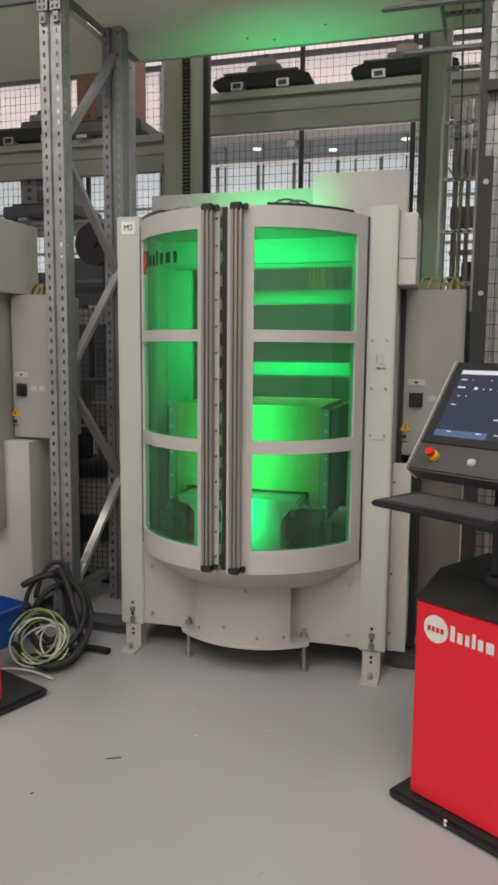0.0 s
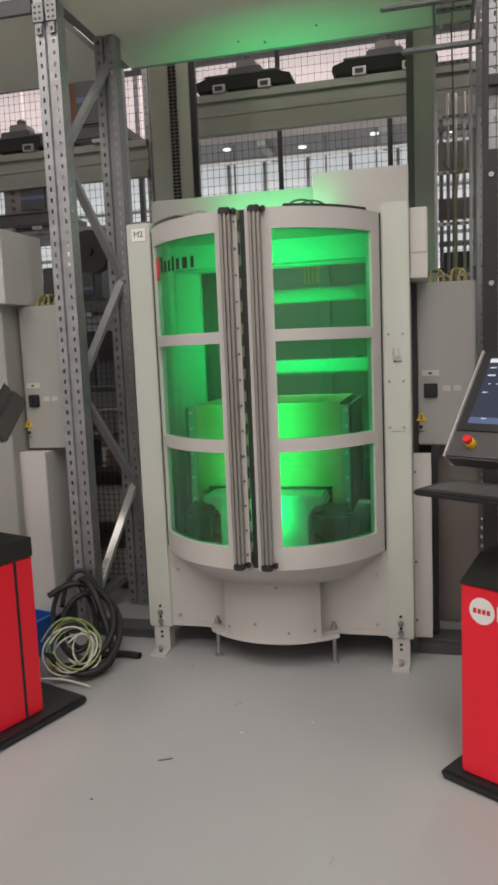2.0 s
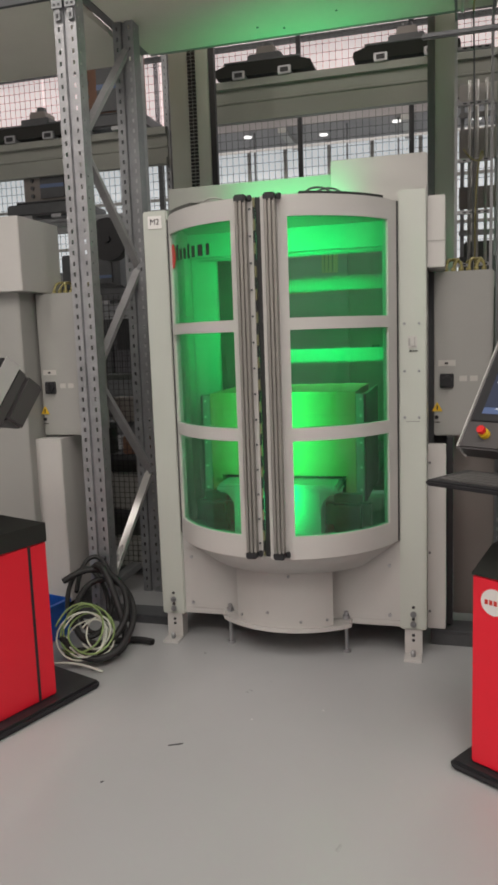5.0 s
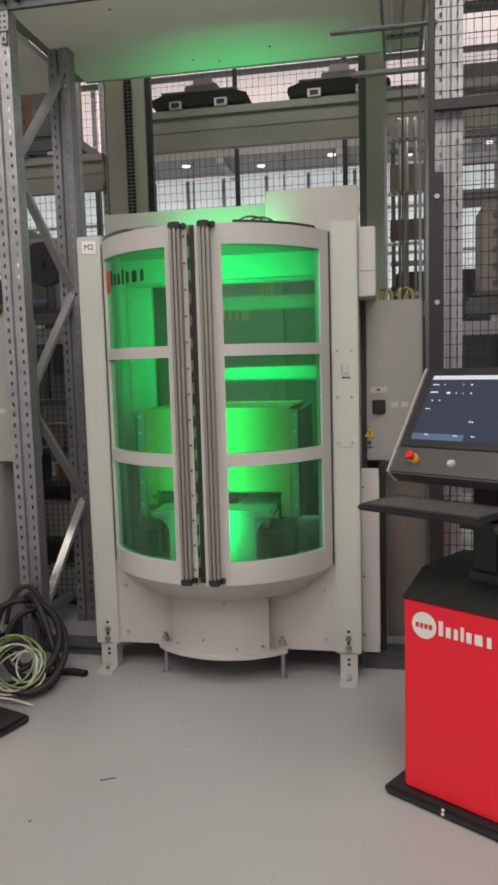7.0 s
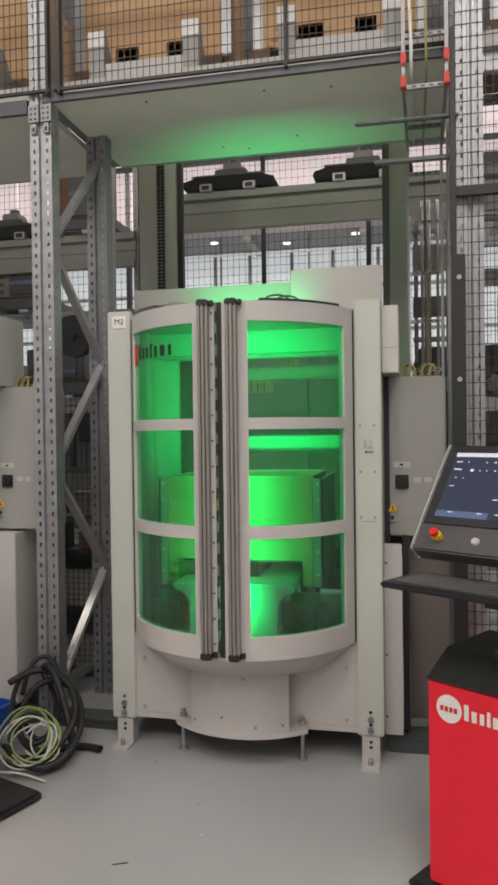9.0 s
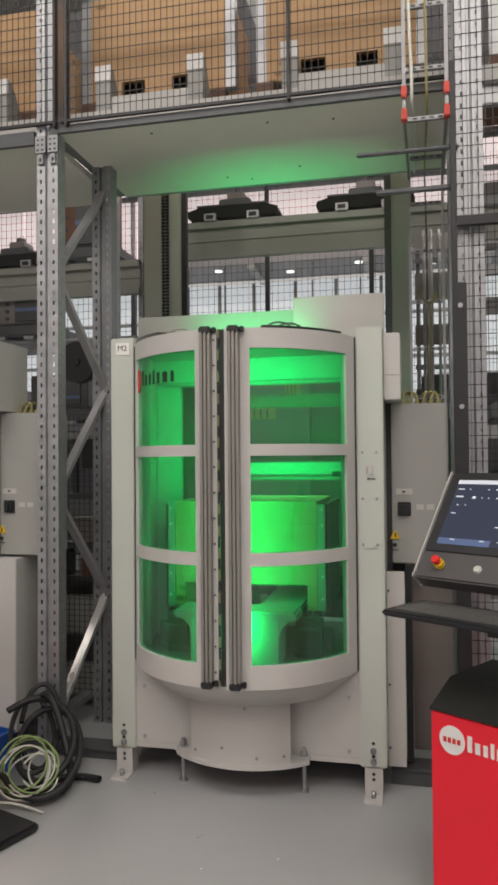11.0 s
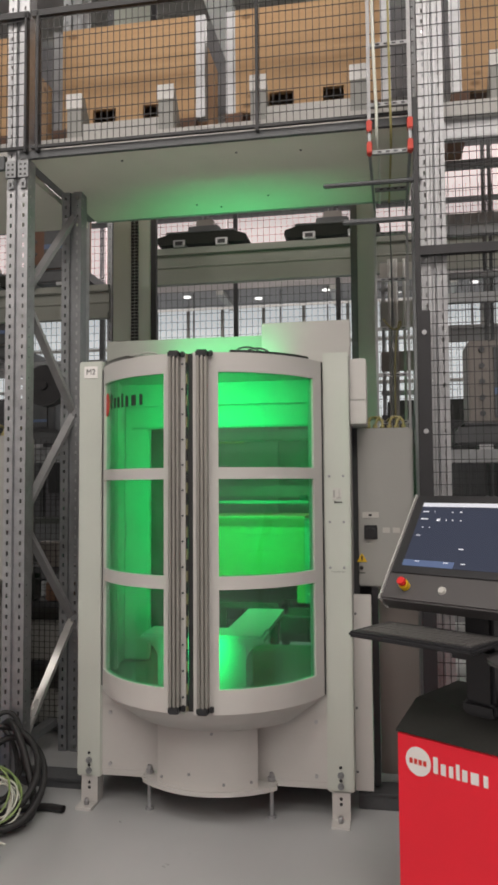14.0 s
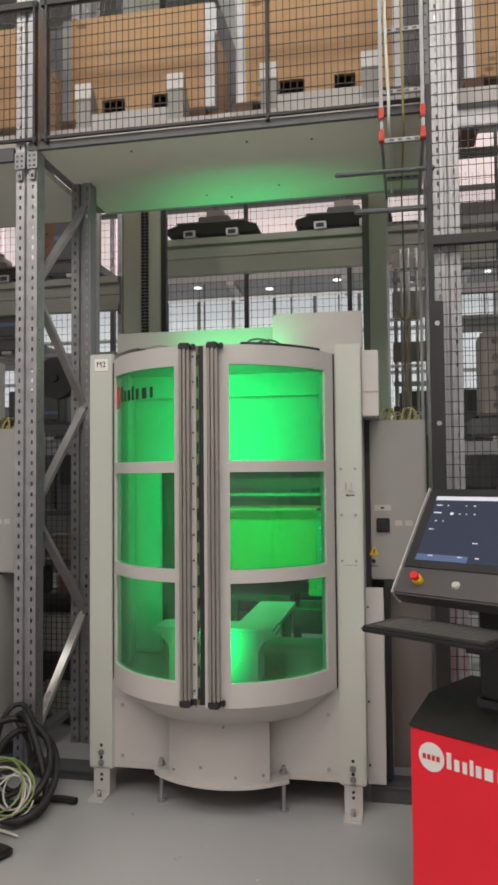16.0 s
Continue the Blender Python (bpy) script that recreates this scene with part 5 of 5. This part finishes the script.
coil("hose_coil", "thick black hose coil leaning on the rack upright", (-0.96, -0.21, 0.18), 0.17, 0.245, 0.017, M_RUBBER, 1.9, 1)
coil("hose_coil", "thick black hose coil leaning on the rack upright", (-1.03, -0.06, 0.23), 0.11, 0.25, 0.013, M_RUBBER, 2, 3)
coil("cable_coil", "green and yellow earth cable coil on the floor", (-0.95, -0.32, 0.125), 0.125, 0.15, 0.0048, M_CABLE_G, 4, 5, wobble=0.12)
coil("cable_coil", "white cable coil on the floor", (-0.94, -0.34, 0.115), 0.12, 0.135, 0.0046, M_CABLE_W, 3, 8, wobble=0.10)
coil("cable_coil", "small white cable loop on the floor", (-0.91, -0.32, 0.12), 0.065, 0.085, 0.0046, M_CABLE_W, 2, 12)
solid("hose", tube_mesh("hose", [(-1.06, -0.02, 0.36), (-1.0, -0.06, 0.43), (-0.92, -0.11, 0.36), (-0.84, -0.17, 0.20), (-0.78, -0.21, 0.06), (-0.79, -0.29, 0.021), (-0.88, -0.35, 0.021), (-1.02, -0.37, 0.021)], 0.019, M_RUBBER), M_RUBBER, "thick black hose looping down to the floor", "hose")
solid("hose", tube_mesh("hose", [(-0.98, -0.22, 0.02), (-0.88, -0.13, 0.02), (-0.78, -0.10, 0.022), (-0.72, -0.11, 0.02), (-0.685, -0.12, 0.02)], 0.018, M_RUBBER), M_RUBBER, "cut black hose end lying on the floor", "hose")
solid("hose", tube_mesh("hose", [(-1.05, -0.36, 0.03), (-0.95, -0.36, 0.06), (-0.86, -0.37, 0.06), (-0.77, -0.33, 0.05)], 0.022, M_RUBBER), M_RUBBER, "black hose end lying on the floor", "hose")
solid("cable", tube_mesh("cable", [(-1.15, -0.55, 0.03), (-1.0, -0.44, 0.05), (-0.9, -0.45, 0.02), (-0.80, -0.47, 0.008)], 0.006, M_CABLE_W), M_CABLE_W, "white cable lying on the floor", "cable")
bn = thing("plastic_bin", "blue plastic storage bin on the floor", "plastic bin", pose(-1.36, -0.10, 0, 0, 0, -15))
part("shell", boxes((-0.16, 0.14, -0.1, -0.094, 0, 0.2), (-0.16, 0.14, 0.094, 0.1, 0, 0.2), (-0.16, -0.154, -0.094, 0.094, 0, 0.2), (0.134, 0.14, -0.094, 0.094, 0, 0.2), (-0.154, 0.134, -0.094, 0.094, 0, 0.006)), M_BLUE, bn)
part("rim", boxes((-0.17, 0.15, -0.112, -0.1, 0.18, 0.20), (0.14, 0.152, -0.1, 0.1, 0.18, 0.20)), M_BLUE, bn)

# marks on the floor
for x, y, l, a in ((-0.224, -0.998, 0.06, 25), (-0.399, -1.288, 0.012, 60), (0.02, -0.75, 0.008, 10), (0.3, -0.62, 0.006, 40)):
    b = boxes((-l / 2, l / 2, -0.003, 0.003, 0, 0.003), bevel=0.001)
    solid("floor_chip", b, M_STEEL if l > 0.01 else M_WHITE_P, "small chip lying on the floor", "chip", "chips on the floor", m=pose(x, y, 0.0, 0, 0, a))


def motions():
    walk(load, [(0, pose(0.01, 0, 0.77)), (6.0, pose(0.01, 0, 0.77)), (6.6, pose(0.01, 0, 0.79)), (7.1, pose(0.01, 0, 0.825)), (7.6, pose(0.01, 0, 0.84)), (9.4, pose(0.01, 0, 0.84)), (10.5, pose(0.01, 0, 0.84)), (10.8, pose(0.01, 0.04, 0.84)), (11.1, pose(0.01, 0.13, 0.84)), (11.4, pose(0.01, 0.29, 0.84)), (11.7, pose(0.01, 0.47, 0.84)), (12.0, pose(0.01, 0.65, 0.84)), (12.3, pose(0.01, 0.82, 0.84)), (12.6, pose(0.01, 0.95, 0.84)), (12.9, pose(0.01, 1.02, 0.84)), (13.3, pose(0.01, 1.05, 0.84)), (16, pose(0.01, 1.05, 0.84))])
    walk(carriage, [(0, pose(0, 0, 0)), (10.5, pose(0, 0, 0)), (10.8, pose(0, 0.04, 0)), (11.1, pose(0, 0.13, 0)), (11.4, pose(0, 0.29, 0)), (11.7, pose(0, 0.47, 0)), (12.0, pose(0, 0.65, 0)), (12.3, pose(0, 0.82, 0)), (12.6, pose(0, 0.95, 0)), (12.9, pose(0, 1.02, 0)), (13.3, pose(0, 1.05, 0)), (16, pose(0, 1.05, 0))])
    walk(shutter, [(0, pose(0, 0, 1.999)), (11.2, pose(0, 0, 1.999)), (12.0, pose(0, 0, 1.898)), (14.7, pose(0, 0, 1.898)), (14.9, pose(0, 0, 1.868)), (15.2, pose(0, 0, 1.798)), (15.5, pose(0, 0, 1.728)), (15.7, pose(0, 0, 1.685)), (16, pose(0, 0, 1.641))])
    walk(upper, [(0, pose(0, 0, 0)), (11.2, pose(0, 0, 0)), (12.0, pose(0, 0, 0)), (14.7, pose(0, 0, 0)), (14.9, pose(0, 0, 0)), (15.2, pose(0, 0, 0.022)), (15.5, pose(0, 0, 0.092)), (15.7, pose(0, 0, 0.135)), (16, pose(0, 0, 0.179))])


motions()
